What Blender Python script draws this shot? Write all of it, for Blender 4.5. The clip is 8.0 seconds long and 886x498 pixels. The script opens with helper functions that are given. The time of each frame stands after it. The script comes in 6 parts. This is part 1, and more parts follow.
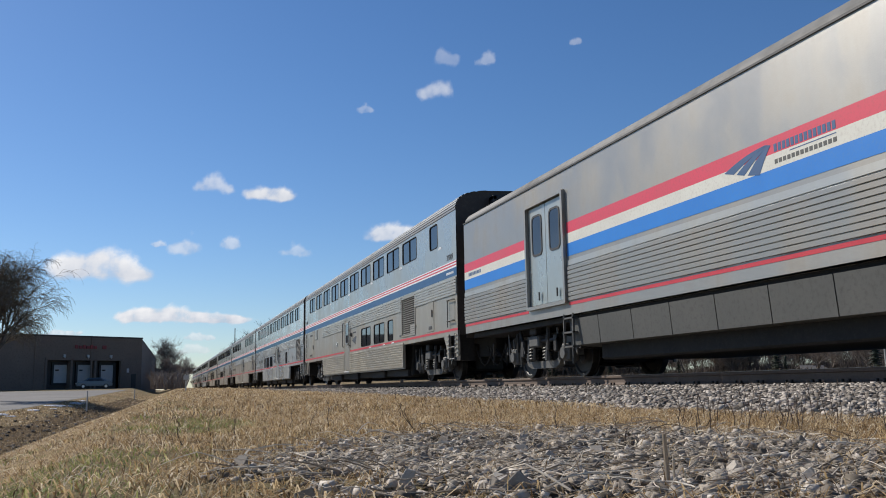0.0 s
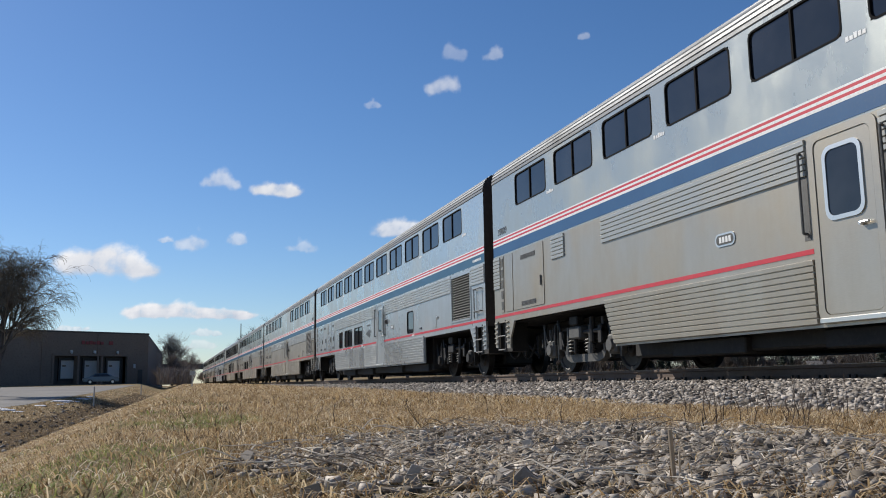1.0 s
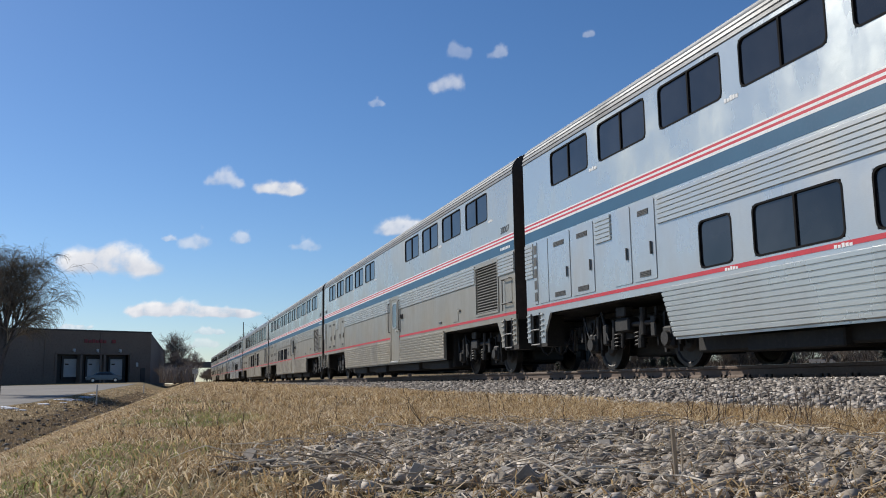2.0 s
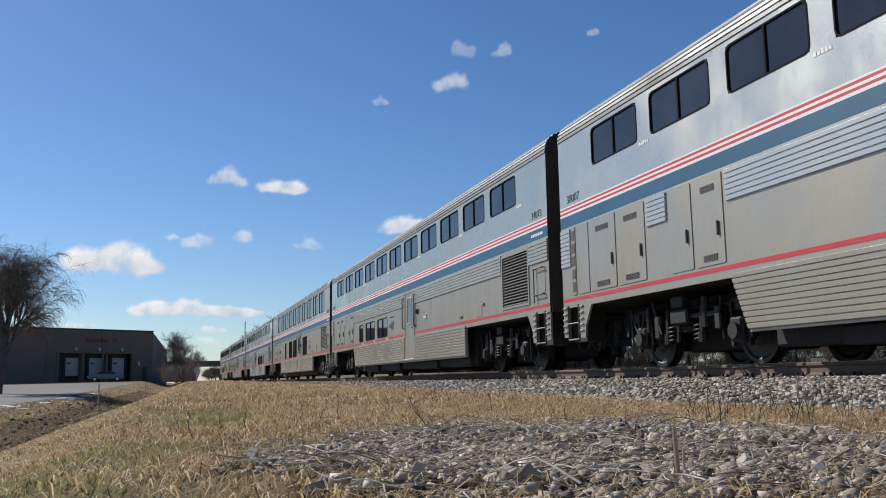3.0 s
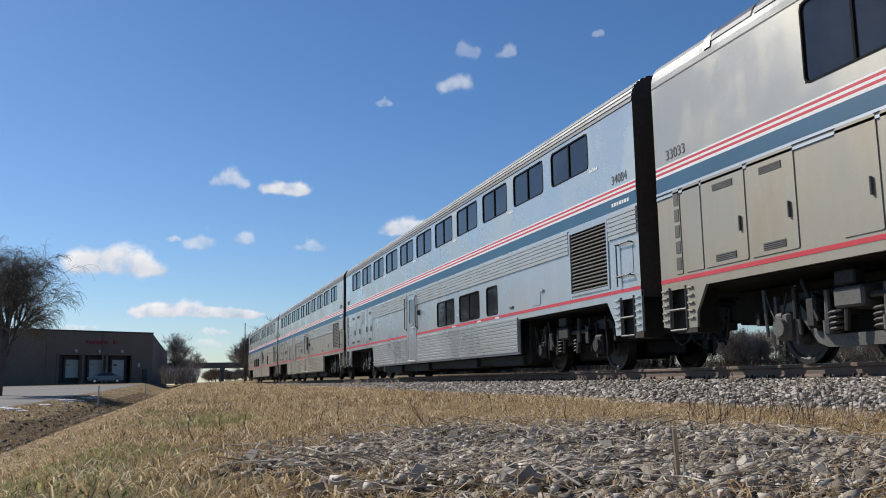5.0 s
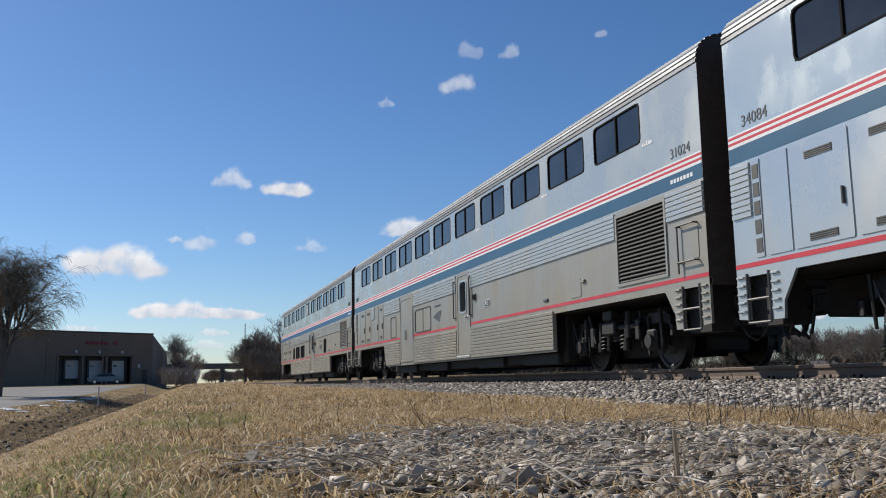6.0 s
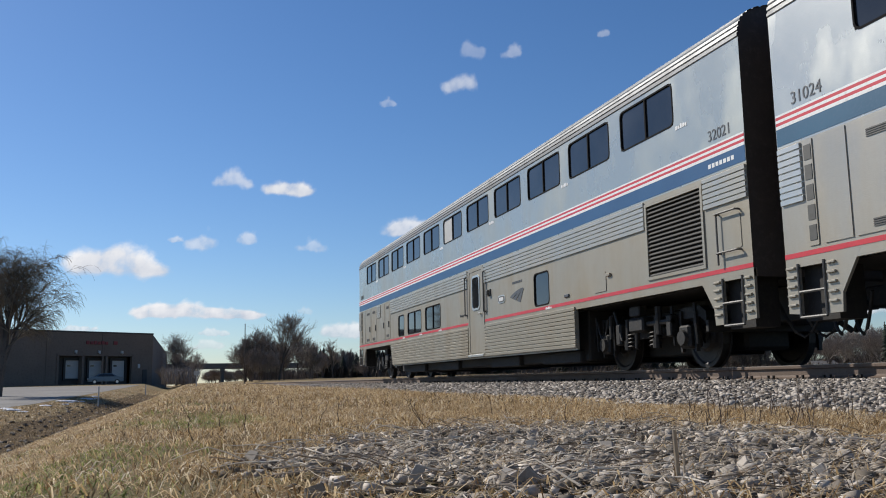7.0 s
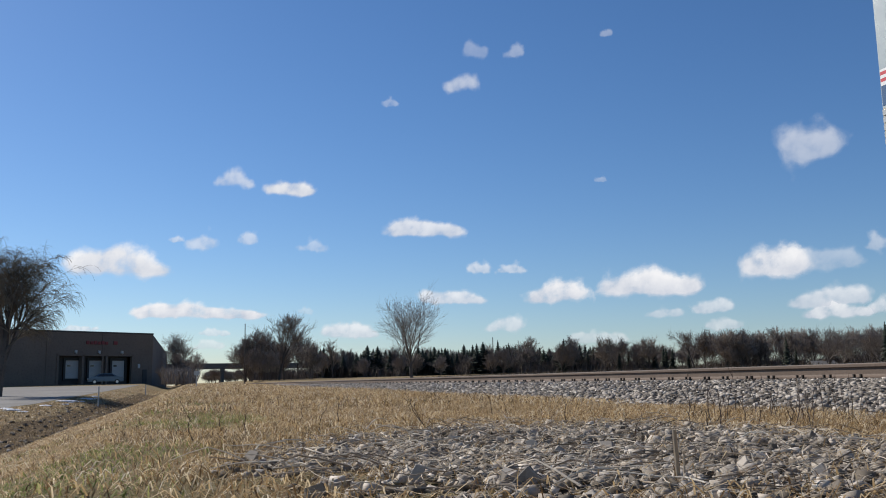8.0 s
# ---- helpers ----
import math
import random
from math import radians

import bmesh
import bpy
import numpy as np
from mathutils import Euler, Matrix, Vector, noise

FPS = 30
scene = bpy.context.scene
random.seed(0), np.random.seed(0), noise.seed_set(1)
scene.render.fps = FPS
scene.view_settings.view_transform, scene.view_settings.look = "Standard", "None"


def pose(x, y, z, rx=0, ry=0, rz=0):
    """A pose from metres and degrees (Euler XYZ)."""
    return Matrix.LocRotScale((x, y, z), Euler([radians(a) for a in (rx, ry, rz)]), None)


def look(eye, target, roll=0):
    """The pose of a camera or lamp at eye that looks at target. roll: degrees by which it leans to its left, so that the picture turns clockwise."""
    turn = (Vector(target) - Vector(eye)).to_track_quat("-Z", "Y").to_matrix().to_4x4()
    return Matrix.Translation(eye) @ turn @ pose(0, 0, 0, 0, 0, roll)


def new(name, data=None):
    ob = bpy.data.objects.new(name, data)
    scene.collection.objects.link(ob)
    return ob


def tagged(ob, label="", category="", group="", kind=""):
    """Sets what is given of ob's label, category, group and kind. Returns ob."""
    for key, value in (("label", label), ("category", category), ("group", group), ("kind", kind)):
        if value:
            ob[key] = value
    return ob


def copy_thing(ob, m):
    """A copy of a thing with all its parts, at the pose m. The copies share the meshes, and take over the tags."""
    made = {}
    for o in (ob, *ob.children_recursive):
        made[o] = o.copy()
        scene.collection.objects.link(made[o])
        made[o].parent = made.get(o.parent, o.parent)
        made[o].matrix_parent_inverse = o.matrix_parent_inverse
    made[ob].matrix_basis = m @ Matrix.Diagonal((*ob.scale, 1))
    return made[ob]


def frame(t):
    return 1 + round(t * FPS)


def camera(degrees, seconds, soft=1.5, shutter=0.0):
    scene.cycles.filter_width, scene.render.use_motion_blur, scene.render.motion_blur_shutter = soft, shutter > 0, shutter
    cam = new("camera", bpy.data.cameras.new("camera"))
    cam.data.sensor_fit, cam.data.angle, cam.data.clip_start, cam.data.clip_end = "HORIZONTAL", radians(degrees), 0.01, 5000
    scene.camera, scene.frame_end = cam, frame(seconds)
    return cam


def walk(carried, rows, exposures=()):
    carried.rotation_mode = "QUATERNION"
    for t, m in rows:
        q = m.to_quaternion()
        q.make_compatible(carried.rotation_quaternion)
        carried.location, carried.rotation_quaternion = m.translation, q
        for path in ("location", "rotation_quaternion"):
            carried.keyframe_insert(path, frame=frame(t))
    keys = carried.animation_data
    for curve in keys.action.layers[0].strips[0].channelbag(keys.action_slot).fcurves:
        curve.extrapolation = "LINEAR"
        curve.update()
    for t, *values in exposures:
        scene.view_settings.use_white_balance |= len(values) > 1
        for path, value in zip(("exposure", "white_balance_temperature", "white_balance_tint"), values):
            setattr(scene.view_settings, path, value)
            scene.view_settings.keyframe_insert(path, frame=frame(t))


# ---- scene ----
# ---- camera and its walk ----
RAIL_Z = 1.129          # top of the rails
TRACK_X = 8.652         # middle of the track
SIDE_X = 1.55           # half the width of a car
PITCH_LEN = 25.908      # coupled length of a car
CAR_LEN = 25.28         # body of a car

cam = camera(53.27, 8.0, soft=1.0)


def aim(yaw, pitch, roll=-0.984):
    d = Vector((math.sin(radians(yaw)) * math.cos(radians(pitch)), math.cos(radians(yaw)) * math.cos(radians(pitch)), math.sin(radians(pitch))))
    eye = Vector((0, 0, 1.0))
    return look(eye, eye + d, roll)


PATH = [
    (0.0, aim(17.596, 8.783)), (0.5, aim(17.376, 8.673)), (1.0, aim(17.230, 8.508)), (1.5, aim(17.156, 8.453)),
    (3.0, aim(16.973, 8.343)), (3.5, aim(16.973, 8.343)), (4.0, aim(16.973, 8.380)), (4.5, aim(16.973, 8.416)),
    (6.0, aim(16.973, 8.508)), (8.0, aim(16.973, 8.508)),
]
walk(cam, PATH)

# ---- world and sun ----
SUN_AZ, SUN_EL = -36.0, 38.0      # degrees from the track's direction, to its left
scene.view_settings.exposure = 0.0
world = bpy.data.worlds.new("sky")
scene.world = world
world.use_nodes = True
wn = world.node_tree
sky = wn.nodes.new("ShaderNodeTexSky")
sky.sky_type = "NISHITA"
sky.sun_disc = False
sky.sun_elevation = radians(SUN_EL)
sky.sun_rotation = radians(SUN_AZ)
sky.altitude = 200
sky.air_density, sky.dust_density, sky.ozone_density = 1.0, 0.28, 2.5
wn.nodes["Background"].inputs["Strength"].default_value = 0.086
hue = wn.nodes.new("ShaderNodeHueSaturation")
hue.inputs["Saturation"].default_value = 1.12
cool = wn.nodes.new("ShaderNodeMix")
cool.data_type, cool.blend_type = "RGBA", "MULTIPLY"
cool.inputs[0].default_value = 1.0
cool.inputs[7].default_value = (0.87, 0.966, 1.13, 1)
wn.links.new(sky.outputs["Color"], cool.inputs[6])
wn.links.new(cool.outputs[2], hue.inputs["Color"])
wn.links.new(hue.outputs["Color"], wn.nodes["Background"].inputs["Color"])
sun_data = bpy.data.lights.new("sun", "SUN")
sun_data.energy, sun_data.angle, sun_data.color = 4.8, radians(0.5), (1.0, 0.95, 0.87)
sun = new("sun", sun_data)
sun_way = Vector((math.sin(radians(SUN_AZ)) * math.cos(radians(SUN_EL)), math.cos(radians(SUN_AZ)) * math.cos(radians(SUN_EL)), math.sin(radians(SUN_EL))))
sun.matrix_world = look(sun_way * 60, (0, 0, 0))


# ---- materials ----
def node_mat(name, rough=0.6, metal=0.0, spec=0.5):
    m = bpy.data.materials.new(name)
    m.use_nodes = True
    b = m.node_tree.nodes["Principled BSDF"]
    b.inputs["Roughness"].default_value = rough
    b.inputs["Metallic"].default_value = metal
    b.inputs["Specular IOR Level"].default_value = spec
    return m, m.node_tree, b


def coords(nt, scale=(1, 1, 1), kind="Object"):
    tc = nt.nodes.new("ShaderNodeTexCoord")
    mp = nt.nodes.new("ShaderNodeMapping")
    mp.inputs["Scale"].default_value = scale
    nt.links.new(tc.outputs[kind], mp.inputs["Vector"])
    return mp.outputs["Vector"]


def tex_noise(nt, vec, scale, detail=4.0, rough=0.6):
    n = nt.nodes.new("ShaderNodeTexNoise")
    n.inputs["Scale"].default_value, n.inputs["Detail"].default_value, n.inputs["Roughness"].default_value = scale, detail, rough
    nt.links.new(vec, n.inputs["Vector"])
    return n.outputs["Fac"]


def ramp(nt, fac, stops):
    r = nt.nodes.new("ShaderNodeValToRGB")
    e = r.color_ramp.elements
    while len(e) < len(stops):
        e.new(0.5)
    for el, (p, c) in zip(e, stops):
        el.position, el.color = p, (*c, 1) if len(c) == 3 else c
    nt.links.new(fac, r.inputs["Fac"])
    return r.outputs["Color"]


def mix(nt, fac, a, b, mode="MIX"):
    m = nt.nodes.new("ShaderNodeMix")
    m.data_type, m.blend_type = "RGBA", mode
    for sock, val in ((m.inputs[0], fac), (m.inputs[6], a), (m.inputs[7], b)):
        if isinstance(val, (int, float)):
            sock.default_value = val
        elif isinstance(val, tuple):
            sock.default_value = (*val, 1)
        else:
            nt.links.new(val, sock)
    return m.outputs[2]


def bump(nt, b, height, strength=0.3, dist=0.01):
    n = nt.nodes.new("ShaderNodeBump")
    n.inputs["Strength"].default_value, n.inputs["Distance"].default_value = strength, dist
    nt.links.new(height, n.inputs["Height"])
    nt.links.new(n.outputs["Normal"], b.inputs["Normal"])


def two_scale(name, c0, c1, c2, rough=0.7, metal=0.0, big=0.5, small=12.0, bumps=0.2, dist=0.01, stretch=(1, 1, 1), spec=0.5):
    """Two colours broken up by coarse patches, a third in fine grain."""
    m, nt, b = node_mat(name, rough, metal, spec)
    v = coords(nt, stretch)
    coarse = tex_noise(nt, v, big, 5)
    fine = tex_noise(nt, v, small, 6, 0.7)
    col = ramp(nt, coarse, [(0.35, c0), (0.65, c1)])
    col = mix(nt, ramp(nt, fine, [(0.5, (0, 0, 0)), (0.75, (1, 1, 1))]), col, c2)
    nt.links.new(col, b.inputs["Base Color"])
    bump(nt, b, fine, bumps, dist)
    return m


def island_mat(name, stops, rough=0.8, vary=0.3, spec=0.3, obj=False, thin=0.0):
    """Colour picked at random for each loose piece, with a little grain on it."""
    m, nt, b = node_mat(name, rough, 0, spec)
    if obj:
        g = nt.nodes.new("ShaderNodeObjectInfo").outputs["Random"]
    else:
        g = nt.nodes.new("ShaderNodeNewGeometry").outputs["Random Per Island"]
    col = ramp(nt, g, stops)
    n = tex_noise(nt, coords(nt), 40, 4)
    col = mix(nt, vary, col, ramp(nt, n, [(0.3, (0.25, 0.25, 0.25)), (0.7, (1, 1, 1))]), "MULTIPLY")
    nt.links.new(col, b.inputs["Base Color"])
    if thin:
        tl = nt.nodes.new("ShaderNodeBsdfTranslucent")
        nt.links.new(col, tl.inputs["Color"])
        mx = nt.nodes.new("ShaderNodeMixShader")
        mx.inputs[0].default_value = thin
        nt.links.new(b.outputs[0], mx.inputs[1])
        nt.links.new(tl.outputs[0], mx.inputs[2])
        nt.links.new(mx.outputs[0], nt.nodes["Material Output"].inputs["Surface"])
    return m


def steel_mat(name, base, dirt, rough=0.34, metal=0.75, amount=(0.45, 0.75)):
    """Brushed stainless skin: long streaks, rain marks and road dirt."""
    m, nt, b = node_mat(name, rough, metal)
    v = coords(nt)
    streak = tex_noise(nt, coords(nt, (1, 0.7, 0.16)), 2.4, 5, 0.6)
    patch = tex_noise(nt, v, 0.55, 4, 0.6)
    grain = tex_noise(nt, coords(nt, (1, 0.6, 8)), 22, 3)
    dirty = ramp(nt, mix(nt, 0.5, streak, patch), [(amount[0], (0, 0, 0)), (amount[1], (1, 1, 1))])
    col = mix(nt, dirty, base, dirt)
    col = mix(nt, 0.12, col, ramp(nt, grain, [(0.3, (0.4, 0.4, 0.4)), (0.7, (1, 1, 1))]), "MULTIPLY")
    nt.links.new(col, b.inputs["Base Color"])
    nt.links.new(ramp(nt, mix(nt, 0.5, dirty, patch), [(0.2, (rough - 0.08,) * 3), (0.8, (rough + 0.22,) * 3)]), b.inputs["Roughness"])
    bump(nt, b, mix(nt, 0.6, patch, grain), 0.12, 0.01)
    return m


M = {}
M["steel"] = steel_mat("steel_upper", (0.465, 0.482, 0.44), (0.365, 0.375, 0.342), 0.33, 0.55)
# Lower skin: road dirt, and the ground's reflection put into the tan.
M["steel_low"] = steel_mat("steel_lower", (0.455, 0.42, 0.36), (0.29, 0.252, 0.185), 0.36, 0.5, (0.33, 0.72))
M["flute"] = steel_mat("steel_fluting", (0.46, 0.455, 0.42), (0.32, 0.305, 0.265), 0.42, 0.45)
M["clean"] = steel_mat("clean_steel_upper", (0.60, 0.63, 0.595), (0.47, 0.49, 0.46), 0.30, 0.62)
M["clean_low"] = steel_mat("clean_steel_lower", (0.56, 0.575, 0.565), (0.40, 0.395, 0.37), 0.32, 0.6, (0.42, 0.78))
M["clean_flute"] = steel_mat("clean_steel_fluting", (0.56, 0.57, 0.555), (0.38, 0.375, 0.35), 0.38, 0.55)
M["dull"] = steel_mat("dull_warm_steel", (0.43, 0.415, 0.365), (0.33, 0.31, 0.265), 0.40, 0.45)
M["dull_low"] = steel_mat("dusty_warm_steel", (0.40, 0.37, 0.305), (0.26, 0.225, 0.165), 0.42, 0.42, (0.30, 0.70))
M["pale"] = steel_mat("pale_steel_upper", (0.54, 0.545, 0.50), (0.43, 0.43, 0.395), 0.33, 0.55)
M["roof"] = steel_mat("steel_roof", (0.22, 0.225, 0.225), (0.155, 0.158, 0.156), 0.55, 0.35)
M["bag_roof"] = steel_mat("dull_baggage_roof", (0.16, 0.155, 0.145), (0.11, 0.105, 0.095), 0.75, 0.05)
M["bag"] = steel_mat("weathered_baggage_steel", (0.35, 0.335, 0.305), (0.26, 0.235, 0.195), 0.45, 0.55)
M["red"] = two_scale("red_paint", (0.55, 0.030, 0.045), (0.60, 0.045, 0.055), (0.45, 0.04, 0.05), 0.4, 0, 1.5, 30, 0.02)
M["white"] = two_scale("white_paint", (0.84, 0.84, 0.82), (0.80, 0.79, 0.76), (0.6, 0.58, 0.54), 0.42, 0, 1.5, 25, 0.02)
M["blue"] = two_scale("blue_paint", (0.020, 0.092, 0.165), (0.025, 0.108, 0.19), (0.045, 0.11, 0.19), 0.4, 0, 1.2, 25, 0.02)
M["deep_blue"] = two_scale("deep_blue_paint", (0.015, 0.080, 0.195), (0.02, 0.095, 0.22), (0.04, 0.10, 0.20), 0.4, 0, 1.2, 25, 0.02)
M["cream"] = two_scale("cream_paint", (0.72, 0.70, 0.60), (0.66, 0.63, 0.54), (0.55, 0.5, 0.42), 0.45, 0, 1.5, 25, 0.02)
M["bright_red"] = two_scale("bright_red_paint", (0.72, 0.05, 0.09), (0.66, 0.06, 0.09), (0.55, 0.06, 0.08), 0.42, 0, 1.5, 25, 0.02)
M["bright_blue"] = two_scale("bright_blue_paint", (0.012, 0.19, 0.60), (0.015, 0.21, 0.64), (0.04, 0.21, 0.55), 0.42, 0, 1.5, 25, 0.02)
M["navy"] = two_scale("navy_emblem", (0.03, 0.09, 0.2), (0.04, 0.1, 0.22), (0.06, 0.1, 0.2), 0.45, 0, 2, 25, 0.02)
M["grey_mark"] = two_scale("faded_grey_emblem", (0.055, 0.062, 0.07), (0.075, 0.082, 0.09), (0.14, 0.14, 0.14), 0.5, 0, 2, 25, 0.02)
M["rubber"] = two_scale("black_rubber", (0.018, 0.018, 0.018), (0.03, 0.028, 0.026), (0.05, 0.045, 0.04), 0.6, 0, 3, 30, 0.1)
M["gasket"] = two_scale("window_gasket", (0.008, 0.008, 0.009), (0.014, 0.013, 0.013), (0.02, 0.019, 0.017), 0.85, 0, 3, 30, 0.1, spec=0.08)
# Near-black: the deep shade under the cars and in recesses is in the colour.
M["black"] = two_scale("shaded_underframe", (0.012, 0.011, 0.010), (0.022, 0.019, 0.016), (0.035, 0.03, 0.024), 0.75, 0, 2, 18, 0.3)
# Truck steel darkened by the shade under the cars; paler grain paints worn highlights.
M["truck_dark"] = two_scale("shaded_truck_steel", (0.009, 0.008, 0.007), (0.018, 0.015, 0.012), (0.055, 0.045, 0.035), 0.62, 0.1, 3, 20, 0.3)
M["truck_grey"] = two_scale("grey_truck_steel", (0.13, 0.125, 0.115), (0.10, 0.095, 0.085), (0.06, 0.055, 0.048), 0.55, 0.2, 3, 20, 0.3)
M["end"] = two_scale("dark_brown_end", (0.050, 0.039, 0.032), (0.068, 0.053, 0.043), (0.09, 0.074, 0.06), 0.7, 0, 1.2, 14, 0.2)
M["chrome"] = node_mat("bright_trim", 0.34, 0.85)[0]
M["chrome"].node_tree.nodes["Principled BSDF"].inputs["Base Color"].default_value = (0.64, 0.635, 0.60, 1)
M["glass"], nt, b = node_mat("tinted_glass", 0.04, 0.0, 0.6)
nt.links.new(ramp(nt, tex_noise(nt, coords(nt), 0.9, 3), [(0.35, (0.012, 0.014, 0.017)), (0.7, (0.035, 0.037, 0.040))]), b.inputs["Base Color"])
# Roof panes: opaque mottled grey, paler than the side windows.
M["roof_glass"], nt, b = node_mat("mottled_grey_roof_glass", 0.30, 0.0, 0.5)
nt.links.new(ramp(nt, tex_noise(nt, coords(nt, (1, 1, 1)), 1.6, 5), [(0.35, (0.085, 0.09, 0.095)), (0.68, (0.19, 0.19, 0.185))]), b.inputs["Base Color"])
M["blind"] = two_scale("pale_window_blind", (0.5, 0.5, 0.48), (0.44, 0.44, 0.42), (0.4, 0.39, 0.37), 0.6, 0, 2, 20, 0.05)
# Wheels too carry the under-car shade in their dark colour.
M["wheel"] = two_scale("worn_wheel_steel", (0.030, 0.025, 0.021), (0.018, 0.015, 0.013), (0.045, 0.037, 0.03), 0.5, 0.3, 4, 20, 0.2)
M["box_grey"] = two_scale("grey_equipment_box", (0.075, 0.075, 0.068), (0.095, 0.092, 0.082), (0.055, 0.052, 0.046), 0.6, 0.1, 0.8, 15, 0.1)
# Slats of the air intakes, darker than the equipment boxes.
M["slat"] = two_scale("dark_louvre_steel", (0.045, 0.043, 0.038), (0.065, 0.06, 0.052), (0.03, 0.028, 0.025), 0.6, 0.1, 0.8, 15, 0.1)
M["rail"] = two_scale("rusty_rail", (0.12, 0.082, 0.058), (0.155, 0.108, 0.08), (0.075, 0.052, 0.038), 0.75, 0.05, 2, 40, 0.3)
M["rail_top"] = two_scale("polished_rail_head", (0.42, 0.41, 0.40), (0.36, 0.35, 0.34), (0.25, 0.22, 0.2), 0.28, 0.9, 2, 40, 0.1)
M["tie"] = two_scale("weathered_tie", (0.075, 0.058, 0.045), (0.11, 0.09, 0.07), (0.05, 0.04, 0.03), 0.85, 0, 3, 20, 0.5, 0.01, (1, 1, 1))
M["stone"] = island_mat("ballast_stone", [(0.0, (0.08, 0.066, 0.052)), (0.35, (0.23, 0.197, 0.163)), (0.7, (0.41, 0.358, 0.302)), (1.0, (0.66, 0.585, 0.50))], 0.85, 0.45)
M["gravel"] = island_mat("small_gravel", [(0.0, (0.09, 0.072, 0.054)), (0.3, (0.25, 0.212, 0.168)), (0.7, (0.44, 0.38, 0.312)), (1.0, (0.70, 0.62, 0.525))], 0.85, 0.45)
M["riprap"] = island_mat("ditch_stone", [(0.0, (0.04, 0.034, 0.028)), (0.7, (0.10, 0.085, 0.07)), (1.0, (0.28, 0.26, 0.24))], 0.85, 0.4)
M["mud"] = two_scale("ditch_mud", (0.07, 0.047, 0.026), (0.11, 0.076, 0.042), (0.16, 0.115, 0.065), 1.0, 0, 0.8, 8, 0.6, 0.05, (1, 1, 1), 0.05)
M["stone_piece"] = island_mat("gravel_stone", [(0.0, (0.12, 0.10, 0.078)), (0.5, (0.34, 0.292, 0.238)), (1.0, (0.62, 0.545, 0.455))], 0.85, 0.45, 0.3, True)
M["dry"] = island_mat("dry_grass", [(0.0, (0.10, 0.06, 0.03)), (0.28, (0.31, 0.20, 0.095)), (0.58, (0.56, 0.395, 0.20)), (0.82, (0.76, 0.585, 0.35)), (1.0, (0.92, 0.80, 0.61))], 0.8, 0.2, thin=0.4)
M["green"] = island_mat("green_grass", [(0.0, (0.13, 0.16, 0.04)), (0.5, (0.24, 0.28, 0.075)), (1.0, (0.48, 0.45, 0.19))], 0.75, 0.2, thin=0.4)
M["straw"] = island_mat("bleached_straw", [(0.0, (0.20, 0.145, 0.095)), (0.35, (0.52, 0.43, 0.32)), (1.0, (0.88, 0.79, 0.65))], 0.8, 0.2, thin=0.4)
M["stalk"] = island_mat("bleached_stalk", [(0.0, (0.20, 0.145, 0.095)), (0.45, (0.48, 0.39, 0.29)), (1.0, (0.80, 0.71, 0.58))], 0.8, 0.15)
M["scrub"] = island_mat("grey_scrub", [(0.0, (0.06, 0.047, 0.036)), (0.8, (0.15, 0.118, 0.09)), (1.0, (0.26, 0.215, 0.17))], 0.9, 0.2)
M["rush"] = island_mat("dead_rush", [(0.0, (0.05, 0.036, 0.022)), (0.6, (0.20, 0.14, 0.075)), (1.0, (0.42, 0.32, 0.19))], 0.85, 0.2, thin=0.3)
M["stem"] = island_mat("dead_stem", [(0.0, (0.06, 0.045, 0.035)), (1.0, (0.16, 0.11, 0.08))], 0.85, 0.2)
M["bark"] = two_scale("bark", (0.085, 0.07, 0.058), (0.12, 0.10, 0.085), (0.05, 0.04, 0.034), 0.9, 0, 0.8, 6, 0.3)
M["twig"] = island_mat("winter_twig", [(0.0, (0.17, 0.14, 0.12)), (1.0, (0.34, 0.285, 0.24))], 0.9, 0.1)
M["brush"] = island_mat("winter_brush", [(0.0, (0.09, 0.072, 0.06)), (1.0, (0.20, 0.165, 0.14))], 0.9, 0.1)
M["willow"] = island_mat("willow_twig", [(0.0, (0.14, 0.112, 0.082)), (1.0, (0.27, 0.215, 0.15))], 0.9, 0.1)
# Needle green is lightened to paint in the haze of distance.
M["needle"] = island_mat("hazy_conifer_needle", [(0.0, (0.028, 0.036, 0.025)), (1.0, (0.062, 0.074, 0.050))], 0.9, 0.2)
M["asphalt"] = two_scale("worn_asphalt", (0.135, 0.122, 0.108), (0.185, 0.17, 0.152), (0.10, 0.09, 0.08), 0.9, 0, 0.15, 3, 0.2)
M["block"] = two_scale("dark_split_block", (0.165, 0.122, 0.094), (0.19, 0.142, 0.11), (0.11, 0.082, 0.064), 0.9, 0, 0.3, 4, 0.3)
M["block_trim"] = two_scale("dark_roof_edge", (0.05, 0.045, 0.042), (0.06, 0.054, 0.05), (0.04, 0.036, 0.034), 0.7, 0, 0.5, 4, 0.1)
# Back of the dock bay, darker than the front: the recess shade is painted in.
M["dock_in"] = two_scale("dock_recess_shade", (0.055, 0.048, 0.043), (0.065, 0.057, 0.05), (0.08, 0.07, 0.06), 0.8, 0, 0.5, 4, 0.1)
M["dock_door"] = two_scale("white_dock_door", (0.50, 0.49, 0.47), (0.45, 0.44, 0.42), (0.4, 0.39, 0.37), 0.6, 0, 0.6, 5, 0.05)
M["sign_red"] = two_scale("faded_red_sign", (0.20, 0.03, 0.032), (0.23, 0.036, 0.036), (0.18, 0.035, 0.035), 0.6, 0, 1, 6, 0.02)
M["concrete"] = two_scale("aged_concrete", (0.24, 0.23, 0.215), (0.30, 0.29, 0.27), (0.18, 0.17, 0.16), 0.85, 0, 0.3, 3, 0.2)
